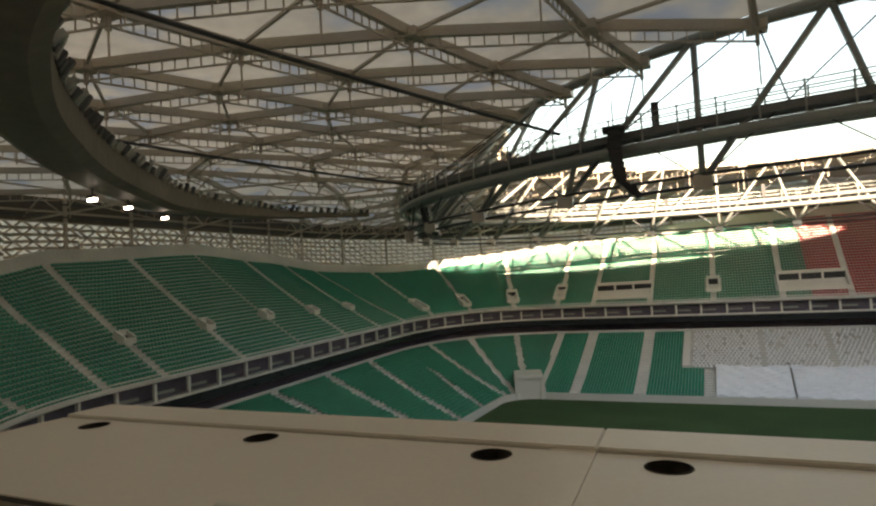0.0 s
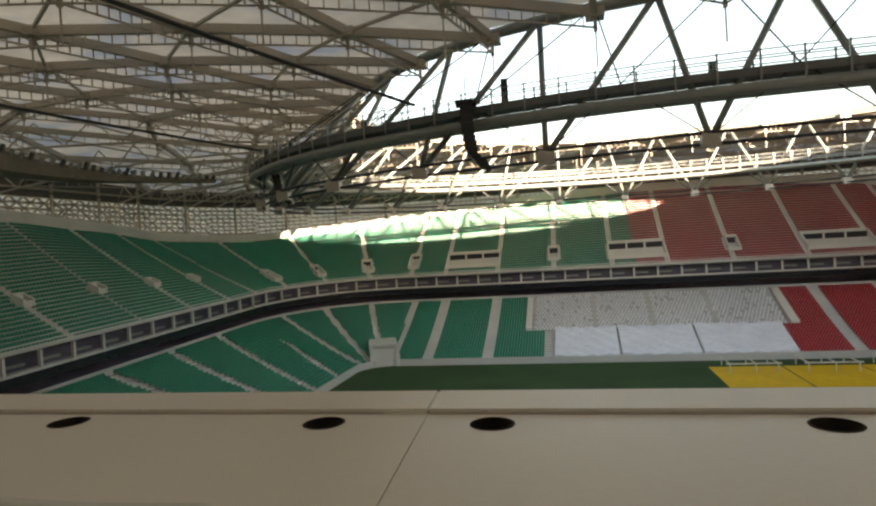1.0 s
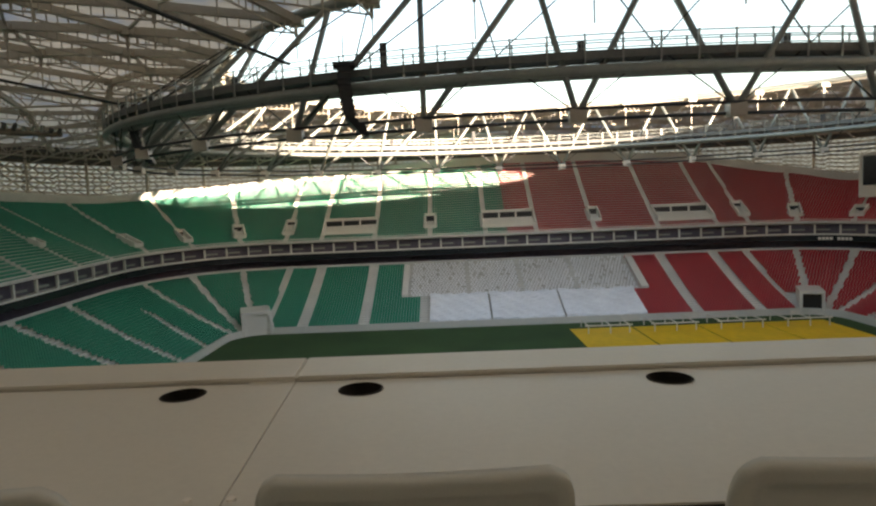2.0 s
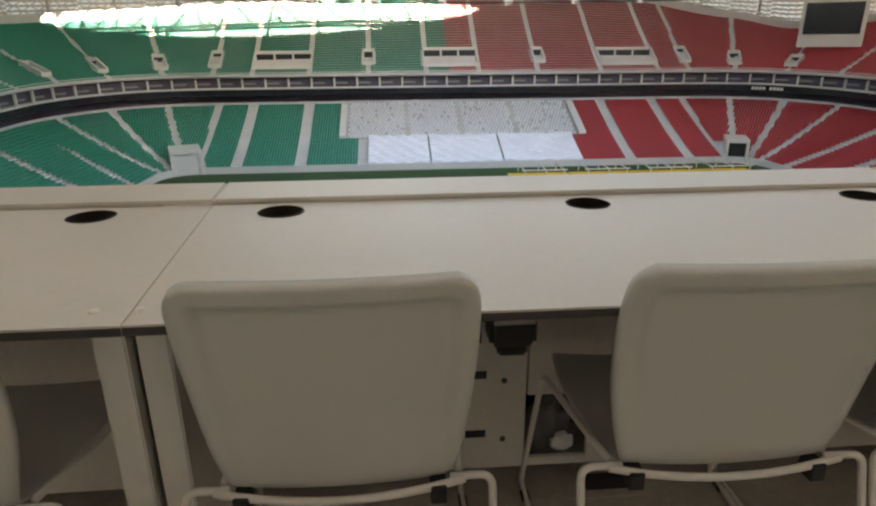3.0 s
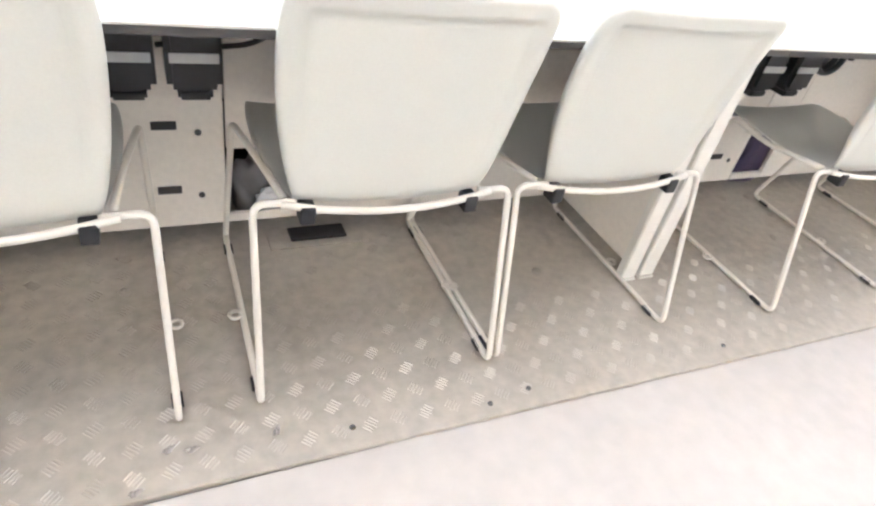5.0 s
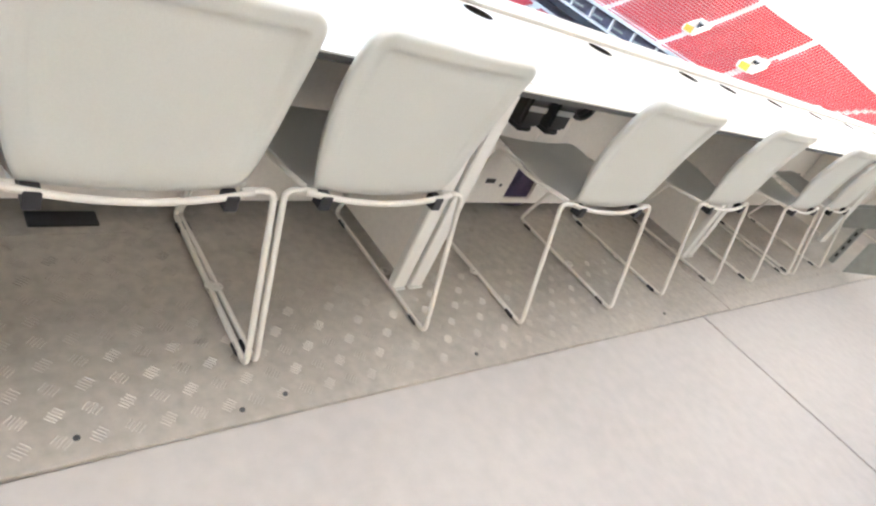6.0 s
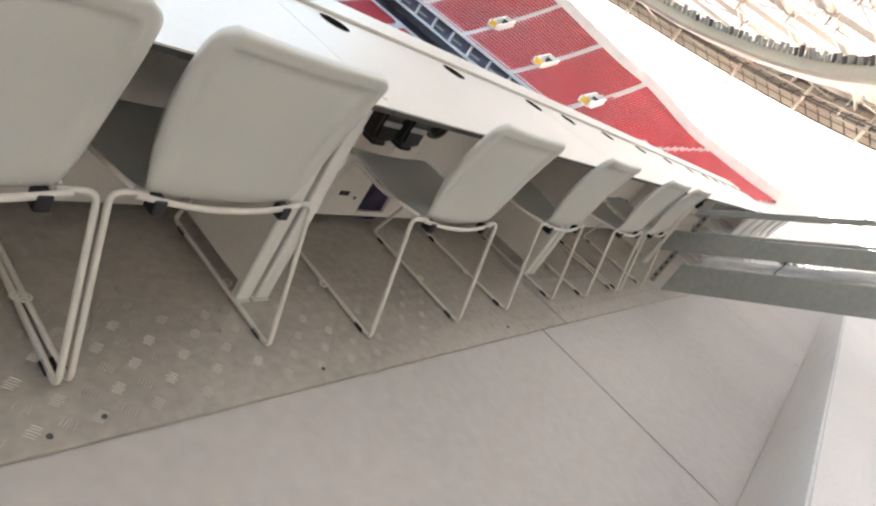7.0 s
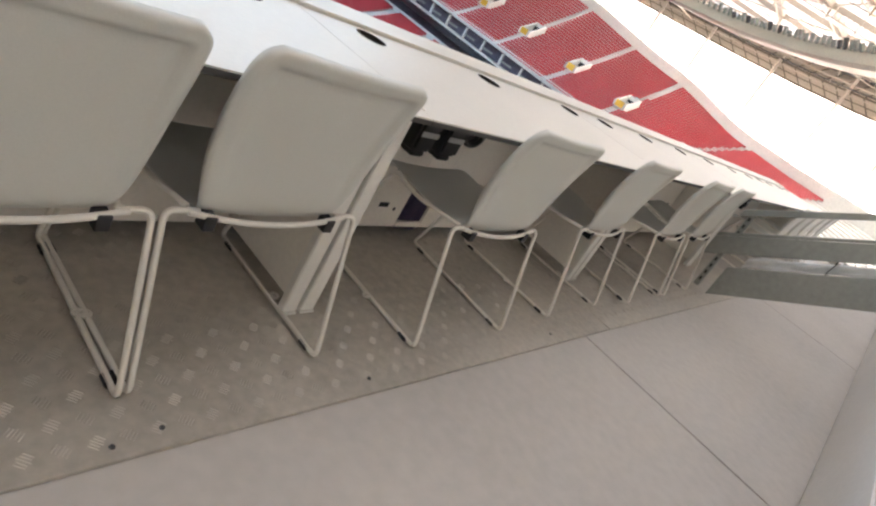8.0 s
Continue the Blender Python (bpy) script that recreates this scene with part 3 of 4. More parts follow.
# out of view: added behind the press rows to hold back sun and sky
ring_band("unseen_back_wall", [ring(D_RIM + 4.0, PITCH), ring(D_RIM + 4.0, 19.5), ring(D_RIM + 4.3, 19.5), ring(D_RIM + 4.3, PITCH)], FILLSHEET, facade, "unseen back wall sheet added to set the rear fill light", keep=lambda seg, s: seg == 4 or (seg == 3 and s > 45))
# closed band coloured dark for the shade among the roof-edge trusses
ring_band("fascia", [ring(D_RIM + 2.8, 14.6), ring(D_RIM + 2.8, 19.6), ring(D_RIM + 3.0, 19.6), ring(D_RIM + 3.0, 14.6)], FASCIA, facade, "dark brown band painting the shaded trusses under the roof edge", keep=lambda seg, s: seg not in (5, 6))
ring_band("edge_soffit", [ring(D_RIM + 3.4, 12.9), ring(D_RIM + 3.2, 19.6), ring(D_RIM + 3.3, 19.6), ring(D_RIM + 3.5, 12.9)], ROOFSTEEL, facade, "beige panels above the white facade sheet", keep=lambda seg, s: seg in (5, 6))
edge = Soup()
ES = [q for q in stations(3.0, 30) if q[0] in (5, 6)]
for k, (q0, q1) in enumerate(zip(ES, ES[1:])):
    a, b = bowl(*q0, D_RIM + 2.9), bowl(*q1, D_RIM + 2.9)
    for z, w in ((12.8, 0.35), (14.0, 0.16), (15.3, 0.3), (16.4, 0.16), (17.6, 0.3)):
        edge.bar((a[0], a[1], z), (b[0], b[1], z), w)
    edge.bar((a[0], a[1], 12.8), (b[0], b[1], 15.3), 0.16)
    edge.bar((a[0], a[1], 17.6), (b[0], b[1], 15.3), 0.16)
tagged(edge.make("edge_lattice", FASCIA, facade), kind="stuff")
cols = stations(13.0, 6)
for seg, s in cols:
    x, y, nx, ny = bowl(seg, s, D_RIM + 2.4)
    c = Soup()
    c.bar((x, y, rim_height(x, y) - 1), (x, y, 19.5), 0.7, 0.7, 8)
    c.make("column", ROOFSTEEL, facade)

# ---- roof ----
ROOF_IN, ROOF_OUT = 20.5, 18.6
OPEN_A, OPEN_B, TRUSS_A = 47.0, 38.0, 62.0
NS, NR = 30, 8


def opening_axes(c):
    """Half axes of the roof opening, stretched towards the press side's corner to let more sun in."""
    wide = max(0.0, math.cos(c))
    return OPEN_A if wide == 0 else TRUSS_A, OPEN_B + (16 * wide if math.sin(c) < 0 else 0)


def roof_point(i, v, drop=0.0):
    """A node of the roof: i round it, v from the opening (0) to the outer edge (1)."""
    c = 2 * math.pi * (i % NS) / NS
    a, b = opening_axes(c)
    ix, iy = CX + a * math.cos(c), CY + b * math.sin(c)
    e = 0.5
    ox, oy = CX + (LX + R0 + 55) * math.copysign(abs(math.cos(c)) ** e, math.cos(c)), CY + (LY + R0 + 55) * math.copysign(abs(math.sin(c)) ** e, math.sin(c))
    z = ROOF_IN + (ROOF_OUT - ROOF_IN) * v + 2.2 * math.sin(math.pi * v) - drop
    return Vector((ix + (ox - ix) * v, iy + (oy - iy) * v, z))


roof = thing("roof", "cream membrane roof with an oval opening on steel lattice", "roof", kind="structure")
mem = Soup()
for i in range(NS):
    for j in range(NR):
        a, b = j / NR, (j + 1) / NR
        mem.quad(roof_point(i, a), roof_point(i, b), roof_point(i + 1, b), roof_point(i + 1, a))
sheet = mem.make("membrane", MEMBRANE, roof, "cream translucent membrane")
grid, spokes, ties = Soup(), Soup(), Soup()
for i in range(NS):
    for j in range(NR + 1):
        p = roof_point(i + 0.5 * (j % 2), j / NR, 0.9)
        if j < NR:
            for k in ((0, 1) if j % 2 else (-1, 0)):
                n = i + k + 0.5 * ((j + 1) % 2)
                grid.bar(p, roof_point(n, (j + 1) / NR, 0.9), 0.5, 0.8)
                q = roof_point(n, (j + 1) / NR, 0.9)
                low = Vector((0, 0, -1.3))
                ties.bar(p + low, q + low, 0.14)
                for h in range(1, 12):
                    m = p.lerp(q, h / 12)
                    ties.bar(m, m + low, 0.09)
        grid.bar(p, roof_point(i + 1 + 0.5 * (j % 2), j / NR, 0.9), 0.25, 0.25)
        ties.bar(p, p + Vector((0, 0, -1.6)), 0.3)
        if j < NR:
            ties.bar(p + Vector((0, 0, -1.3)), p + Vector((0, 0, -3.3 - 1.4 * ((i * 7 + j * 3) % 4) / 3)), 0.11)
            grid.box((-0.75, -0.75, -0.55), (0.75, 0.75, 0.2), Matrix.Translation(p))
    for i in (i, i + 0.5):
        if math.sin(2 * math.pi * i / NS) < -0.2:
            continue
        for j in range(9):
            a, b = 0.14 + j * 0.094, 0.14 + (j + 1) * 0.094
            spokes.bar(roof_point(i, a, 4.2), roof_point(i, b, 4.2), 0.28, 0.28)
            ties.bar(roof_point(i, a, 4.2), roof_point(i, (a + b) / 2, 0.9), 0.16)
            ties.bar(roof_point(i, b, 4.2), roof_point(i, (a + b) / 2, 0.9), 0.16)
tagged(grid.make("upper_grid", ROOFSTEEL, roof), kind="stuff")
tagged(spokes.make("spokes", ROOFSTEEL, roof), kind="stuff")
tagged(ties.make("ties", ROOFSTEEL, roof), kind="stuff")
for k, (dz, dd, r) in enumerate(((0.4, 3.0, 0.2), (-0.6, 1.6, 0.16), (-1.8, 2.6, 0.22), (-2.8, 0.8, 0.14), (-3.6, 2.0, 0.12))):
    pipe = Soup()
    pipe.sweep(ring(D_RIM + dd, 18.2 + dz), r, 6, closed=True)
    pipe.make("edge_pipe", DARKSTEEL if k % 2 else ROOFSTEEL, roof)

# ---- truss ring hung round the opening ----
truss = thing("opening_truss", "grey steel truss ring with struts round the roof opening", "truss")


def truss_point(c, z, grow=0.0):
    a, b = opening_axes(c) if z > 19 else (TRUSS_A, OPEN_B)
    return Vector((CX + (a + grow) * math.cos(c), CY + (b + grow) * math.sin(c), z))


NT, PHASE = 30, radians(6)
Z_TOP, Z_CAT, Z_LOW = 20.0, 12.2, 8.0
for c in range(NT):
    a0, a1, am = (PHASE + 2 * math.pi * (c + k) / NT for k in (0, 1, 0.5))
    node = truss_point(am, Z_LOW)
    for ang in (a0, a1):
        s = Soup()
        s.bar(truss_point(ang, Z_TOP), node, 0.55, 0.55, 8)
        s.make("strut", STEEL, truss, smooth=True)
    s = Soup()
    s.box((-0.7, -0.5, -0.6), (0.7, 0.5, 0.5), Matrix.Translation(node))
    s.make("node", ROOFSTEEL, truss)
    for u, w in ((a0, am), (a1, am)):
        s = Soup()
        s.bar(truss_point(u, Z_CAT + 1), truss_point(w, Z_LOW + 0.2), 0.1, 0.1)
        s.bar(truss_point(u, Z_CAT + 1), truss_point(w, Z_TOP), 0.1, 0.1)
        s.make("tie", CABLE, truss)
FINE = [2 * math.pi * k / 132 for k in range(132)]
for name, z, grow, r, mat in (("top_chord", Z_TOP, 0, 0.45, STEEL), ("cable", Z_LOW + 0.5, 0.4, 0.14, CABLE), ("cable", Z_LOW - 0.3, -0.4, 0.14, CABLE)):
    s = Soup()
    s.sweep([truss_point(c, z, grow) for c in FINE], r, 8, closed=True)
    s.make(name, mat, truss, smooth=True)

catwalk = thing("catwalk", "grey steel catwalk with railings hung in the roof opening", "catwalk")
for name, g0, g1, z0, z1, mat in (("deck", -1.0, 1.0, Z_CAT + 0.25, Z_CAT + 0.4, DARKSTEEL), ("kick_band", -1.06, -1.0, Z_CAT + 0.1, Z_CAT + 0.75, CATBAND), ("kick_band", 1.0, 1.06, Z_CAT + 0.1, Z_CAT + 0.75, CATBAND)):
    s = Soup()
    for c in FINE:
        s.v += [tuple(truss_point(c, z, g)) for g, z in ((g0, z0), (g1, z0), (g1, z1), (g0, z1))]
    n = len(FINE)
    for k in range(n):
        for e in range(4):
            s.f.append((4 * k + e, 4 * k + (e + 1) % 4, 4 * ((k + 1) % n) + (e + 1) % 4, 4 * ((k + 1) % n) + e))
    s.make(name, mat, catwalk)
for g in (-0.9, 0.9):
    s = Soup()
    s.sweep([truss_point(c, Z_CAT - 0.75, g) for c in FINE], 0.42, 10, closed=True)
    s.make("girder", STEEL, catwalk, smooth=True)
    for z in (1.35, 2.0):
        s = Soup()
        s.sweep([truss_point(c, Z_CAT + z, g) for c in FINE], 0.055, 5, closed=True)
        s.make("rail", STEEL, catwalk)
    for c in FINE:
        s = Soup()
        s.bar(truss_point(c, Z_CAT - 0.5, g * 1.26), truss_point(c, Z_CAT + 2.05, g * 1.26), 0.13)
        s.make("post", STEEL, catwalk)
for k, c in enumerate(FINE[1::6]):
    lamp = thing("floodlight", "dark floodlight box on the catwalk rail", "floodlight", "floodlights on the catwalk")
    s = Soup()
    p = truss_point(c, Z_CAT + 0.9, -1.35)
    s.box((-0.3, -0.25, 0), (0.3, 0.25, 2.4 if k % 3 == 0 else 1.2), Matrix.Translation(p))
    s.make("housing", DARKSTEEL, lamp)


def line_array(place, turn):
    arr = thing("line_array_speaker", "dark curved line array loudspeaker hung from the catwalk", "loudspeaker", "hanging loudspeakers", at=place, turn=turn)
    part("frame", box((-0.8, -0.9, -0.3), (0.8, 0.9, 0.0), 0.03), BLACK, arr)
    y, z, tilt = 0.0, -0.35, 0.0
    for k in range(12):
        m = pose(0, y, z, -tilt, 0, 0)
        part("cabinet", box((-0.75, -0.55, -0.5), (0.75, 0.55, 0.0), 0.04, m), BLACK, arr)
        y += 0.52 * math.sin(radians(tilt))
        z -= 0.52 * math.cos(radians(tilt))
        tilt += 2.0 if k < 6 else 11.0
    for sx in (-0.6, 0.6):
        part("chain", box((sx - 0.04, -0.04, 0.0), (sx + 0.04, 0.04, 2.2)), CABLE, arr)


for az, dist, z in ((-8.9, 53, 13.3), (-26.6, 80, 13.4)):
    line_array((2.5 + dist * math.sin(radians(az)), -1 + dist * math.cos(radians(az)), z), -80)

# long roof cables and the curved lighting gantries on either side
span = thing("roof_cable", "dark steel cable stretched under the roof", "cable")
for a, b in (((-25.9, 19.5, 16.9), (-10.5, 52.4, 13.7)), ((-46.0, 33.5, 15.6), (-33.5, 68.0, 13.8))):
    s = Soup()
    s.sweep([Vector(a).lerp(Vector(b), k / 12 * 1.25 - 0.25) + Vector((0, 0, -0.3 * math.sin(math.pi * k / 12))) for k in range(13)], 0.15, 6)
    s.make("cable", CABLE, span)


def gantry(points, wide, tall, beam):
    g = thing("lighting_gantry", "dark curved gantry with rows of floodlights under the roof", "gantry", "curved gantries")
    pts = rounded(points, 30, 10)
    n = len(pts)
    body = Soup()
    for k, p in enumerate(pts):
        d = (pts[min(k + 1, n - 1)] - pts[max(k - 1, 0)]).normalized()
        s = d.cross(Vector((0, 0, 1))).normalized()
        grow = min(1.0, 0.25 + 2.5 * k / n)
        for u, v in ((-0.5, -0.35), (-0.3, -0.5), (0.3, -0.5), (0.5, -0.35), (0.5, 0.4), (0.3, 0.5), (-0.3, 0.5), (-0.5, 0.4)):
            body.v.append(tuple(p + s * (u * wide * grow) + Vector((0, 0, v * tall * grow))))
    for k in range(n - 1):
        for e in range(8):
            body.f.append((8 * k + e, 8 * k + (e + 1) % 8, 8 * k + 8 + (e + 1) % 8, 8 * k + 8 + e))
    body.make("box_beam", beam, g)
    rng = random.Random(3)
    for k in range(n - 1):
        a, b = pts[k], pts[k + 1]
        grow = min(1.0, 0.25 + 2.5 * k / n)
        s = (b - a).cross(Vector((0, 0, 1))).normalized()
        m = max(1, int((b - a).length / (1.5 if beam is FASCIA else 0.9)))
        for i in range(m):
            p = a.lerp(b, (i + 0.5) / m)
            for side in (-1, 1):
                q = p + s * (side * wide * grow * 0.5)
                lamp = Soup()
                h = rng.uniform(0.5, 1.1)
                lamp.bar(q + Vector((0, 0, tall * grow * 0.3)), q + s * (side * rng.uniform(0.3, 0.7)) + Vector((0, 0, tall * grow * 0.3 + h)), 0.45, 0.35)
                lamp.make("lamp", DARKSTEEL if rng.random() < (0.6 if beam is FASCIA else 0.3) else STEEL, g)


def spot(az, dist, z):
    return (2.5 + dist * math.sin(radians(az)), -1 + dist * math.cos(radians(az)), z)


gantry([spot(-32, 118, 15), spot(-40, 105, 14), spot(-49, 84, 13.2), spot(-56, 55, 12.6), spot(-60.5, 38, 12.6), spot(-62, 27, 12.8), spot(-58, 18, 13.2), spot(-40, 12, 13.5)], 4.0, 3.2, FASCIA)
gantry([spot(52, 145, 12.6), spot(60, 125, 12.9), spot(65.5, 112, 13.1), spot(70.5, 104, 12.9), spot(75.8, 91, 12.9), spot(80.1, 79, 12.9), spot(86, 62, 13.3), spot(95, 42, 13.8)], 3.0, 1.9, ROOFSTEEL)

for az, dist, z in ((-55.0, 60, 10.2), (-52.4, 68, 10.6), (-49.6, 80, 11.0)):
    lit = thing("lit_floodlight", "small lit floodlight hung under the gantry", "floodlight", "lit lamps under the gantry", at=spot(az, dist, z))
    part("housing", box((-0.5, -0.2, 0.0), (0.5, 0.2, 0.3), 0.03), DARKSTEEL, lit)
    part("lamp_face", box((-0.45, -0.17, -0.25), (0.45, 0.17, -0.002), 0.02), LAMPLIGHT, lit, "lit white lamp face")
    part("hanger", box((-0.05, -0.05, 0.301), (0.05, 0.05, 1.2)), CABLE, lit)

# unreadable white lettering on the ribbon screen
sign = thing("ribbon_lettering", "short row of white lettering on the dark ribbon screen", "lettering")
for k in range(9):
    x, y, nx, ny = bowl(7, 58 - k * 1.5, D_RAIL + 1.55)
    if k == 4:
        continue
    s = Soup()
    s.box((-0.35, -0.03, RAIL + dip(y) - 5.1), (0.3, 0.0, RAIL + dip(y) - 4.4), pose(x, y, 0, 0, 0, math.degrees(math.atan2(-nx, ny))))
    s.make("bar", PAINT, sign)
# ---- press rows: floor, risers, parapet ----
platform = thing("press_floor", "concrete terrace floor of the press rows", "floor", kind="structure")
JOINTS = [-6.0, -1.5, 2.0, 5.49, 9.0, 16.0]
for a, b in zip(JOINTS, JOINTS[1:]):
    part("slab", box((a + 0.004, -1.37, -0.3), (b - 0.004, -0.25, -0.012), 0.004), CONCRETE, platform)
part("bed", box((-6, -1.37, -0.5), (16, 1.6, -0.302)), CONCRETE, platform)
part("plate_bed", box((-6, -0.247, -0.3), (16, 1.3, -0.012)), CONCRETE, platform)
riser = thing("row_riser", "pale concrete riser of the next press row", "riser", kind="structure")
part("riser", box((-6, -8, -0.5), (16.0, -1.372, 0.46), 0.01), PALE, riser)
part("upper_riser", box((-6, -8, 0.461), (7.6, -3.0, 0.92), 0.01), CONCRETE, riser)
# plain wall out of view, kept low so rear light reaches the desks
part("unseen_back_wall", box((-20, -9.0, -0.5), (30, -8.0, 2.6)), PALE, riser)
parapet = thing("front_parapet", "concrete parapet under the front of the desks", "parapet", kind="structure")
part("wall", box((-0.25, 0.98, -6.5), (13.4, 1.12, 0.70)), CONCRETE, parapet)
part("low_wall", box((-6, 0.98, -6.5), (-0.252, 1.12, 0.30)), CONCRETE, parapet)

# tread plates with raised bars in a five-bar pattern
plate = thing("tread_plate", "worn grey aluminium tread plate floor under the desks", "floor plate", kind="structure")
PLATES = [(-5.9, -1.82), (-1.815, 2.2), (2.205, 5.75), (5.755, 9.0)]
for a, b in PLATES:
    bm = box((a, -0.243, -0.011), (b - 0.004, 0.97, 0.0), 0.0015)
    for v in bm.verts:
        if v.co.y < 0:
            v.co.y -= 0.0185 * max(v.co.x - 3.2, 0)
    part("plate", bm, PLATE, plate)
rng = random.Random(4)
studs = Soup()


def stud_mark(cx, cy, flip, size):
    """One mark: five small bars side by side, alternately turned."""
    turn = radians(45 if flip else -45)
    c, s = math.cos(turn), math.sin(turn)
    for k in range(5):
        o = (k - 2) * 0.008 * size
        hl = (0.017 if k % 2 == 0 else 0.014) * size * (1 - 0.12 * abs(k - 2))
        w = 0.0022 * size
        pts = []
        for u, v, z in ((-hl, -w, 0.0002), (hl, -w, 0.0002), (hl, w, 0.0002), (-hl, w, 0.0002), (-hl * 0.8, 0, 0.0014), (hl * 0.8, 0, 0.0014)):
            x, y = u, v + o
            pts.append((cx + c * x - s * y, cy + s * x + c * y, z))
        n = len(studs.v)
        studs.v += pts
        studs.f += [(n, n + 1, n + 5, n + 4), (n + 2, n + 3, n + 4, n + 5), (n + 1, n + 2, n + 5), (n + 3, n, n + 4)]


for i in range(130):
    for j in range(15):
        x, y = -0.6 + i * 0.064, -0.205 + j * 0.064
        if x < 7.7 and y < 0.75:
            stud_mark(x, y, (i + j) % 2 == 0, 0.9)
tagged(studs.make("raised_bars", STUD, plate), kind="stuff")
for x, y in ((2.43, -0.225), (3.009, -0.202), (3.437, -0.208), (3.326, -0.224), (4.068, -0.218), (5.2, -0.23), (2.0, -0.21)):
    bm = bmesh.new()
    bmesh.ops.create_cone(bm, cap_ends=True, segments=10, radius1=0.007, radius2=0.005, depth=0.004, matrix=pose(x, y, 0.002))
    part("screw", bm, DARKSTEEL, plate)
for x, y in ((2.66, -0.16), (2.70, -0.17), (2.86, -0.17), (2.60, -0.235)):
    scrap = thing("paper_scrap", "small crumpled dirty scrap on the floor plate", "litter", "scraps on the floor", at=(x, y, 0.0), turn=rng.uniform(0, 180))
    bm = bmesh.new()
    bmesh.ops.create_icosphere(bm, subdivisions=2, radius=0.013)
    for v in bm.verts:
        v.co = Vector((v.co.x, v.co.y * 0.5, abs(v.co.z) * 0.5)) * (1 + 0.9 * noise.noise(v.co * 90 + Vector((x, y, 0))))
    part("paper", bm, SCRAP, scrap)
hatch_cover = thing("floor_box", "dark cable outlet set in the floor plate", "floor box", at=(3.10, 0.455, 0.0))
part("frame", box((-0.14, -0.05, 0.0), (0.14, 0.045, 0.004), 0.001), PLATE, hatch_cover)
part("opening", box((-0.08, -0.025, 0.0045), (0.08, 0.035, 0.012), 0.002), BLACK, hatch_cover)


# ---- press desks ----
DESK_Z, DEPTH = 0.75, 0.722


def desk_top(x0, x1, holes, y0, y1, z0, z1, r=0.0565):
    """A board with round cable holes right through it."""
    bm = bmesh.new()
    loops = [[(x0, y0), (x1, y0), (x1, y1), (x0, y1)]]
    loops += [[(hx + r * math.cos(2 * math.pi * k / 28), hy + r * math.sin(2 * math.pi * k / 28)) for k in range(28)] for hx, hy in holes]
    edges = []
    for loop in loops:
        vs = [bm.verts.new((x, y, z0)) for x, y in loop]
        edges += [bm.edges.new((vs[k], vs[(k + 1) % len(vs)])) for k in range(len(vs))]
    bmesh.ops.triangle_fill(bm, use_beauty=True, use_dissolve=False, edges=edges)
    made = bmesh.ops.extrude_face_region(bm, geom=bm.faces[:])["geom"]
    for v in made:
        if isinstance(v, bmesh.types.BMVert):
            v.co.z = z1
    bmesh.ops.recalc_face_normals(bm, faces=bm.faces)
    return bm


def slant(bm, w, k0, k1):
    """Turns the two ends of a board aside, where the row bends."""
    for v in bm.verts:
        f = v.co.x / w
        v.co.x += v.co.y * (k0 * (1 - f) + k1 * f)
    return bm


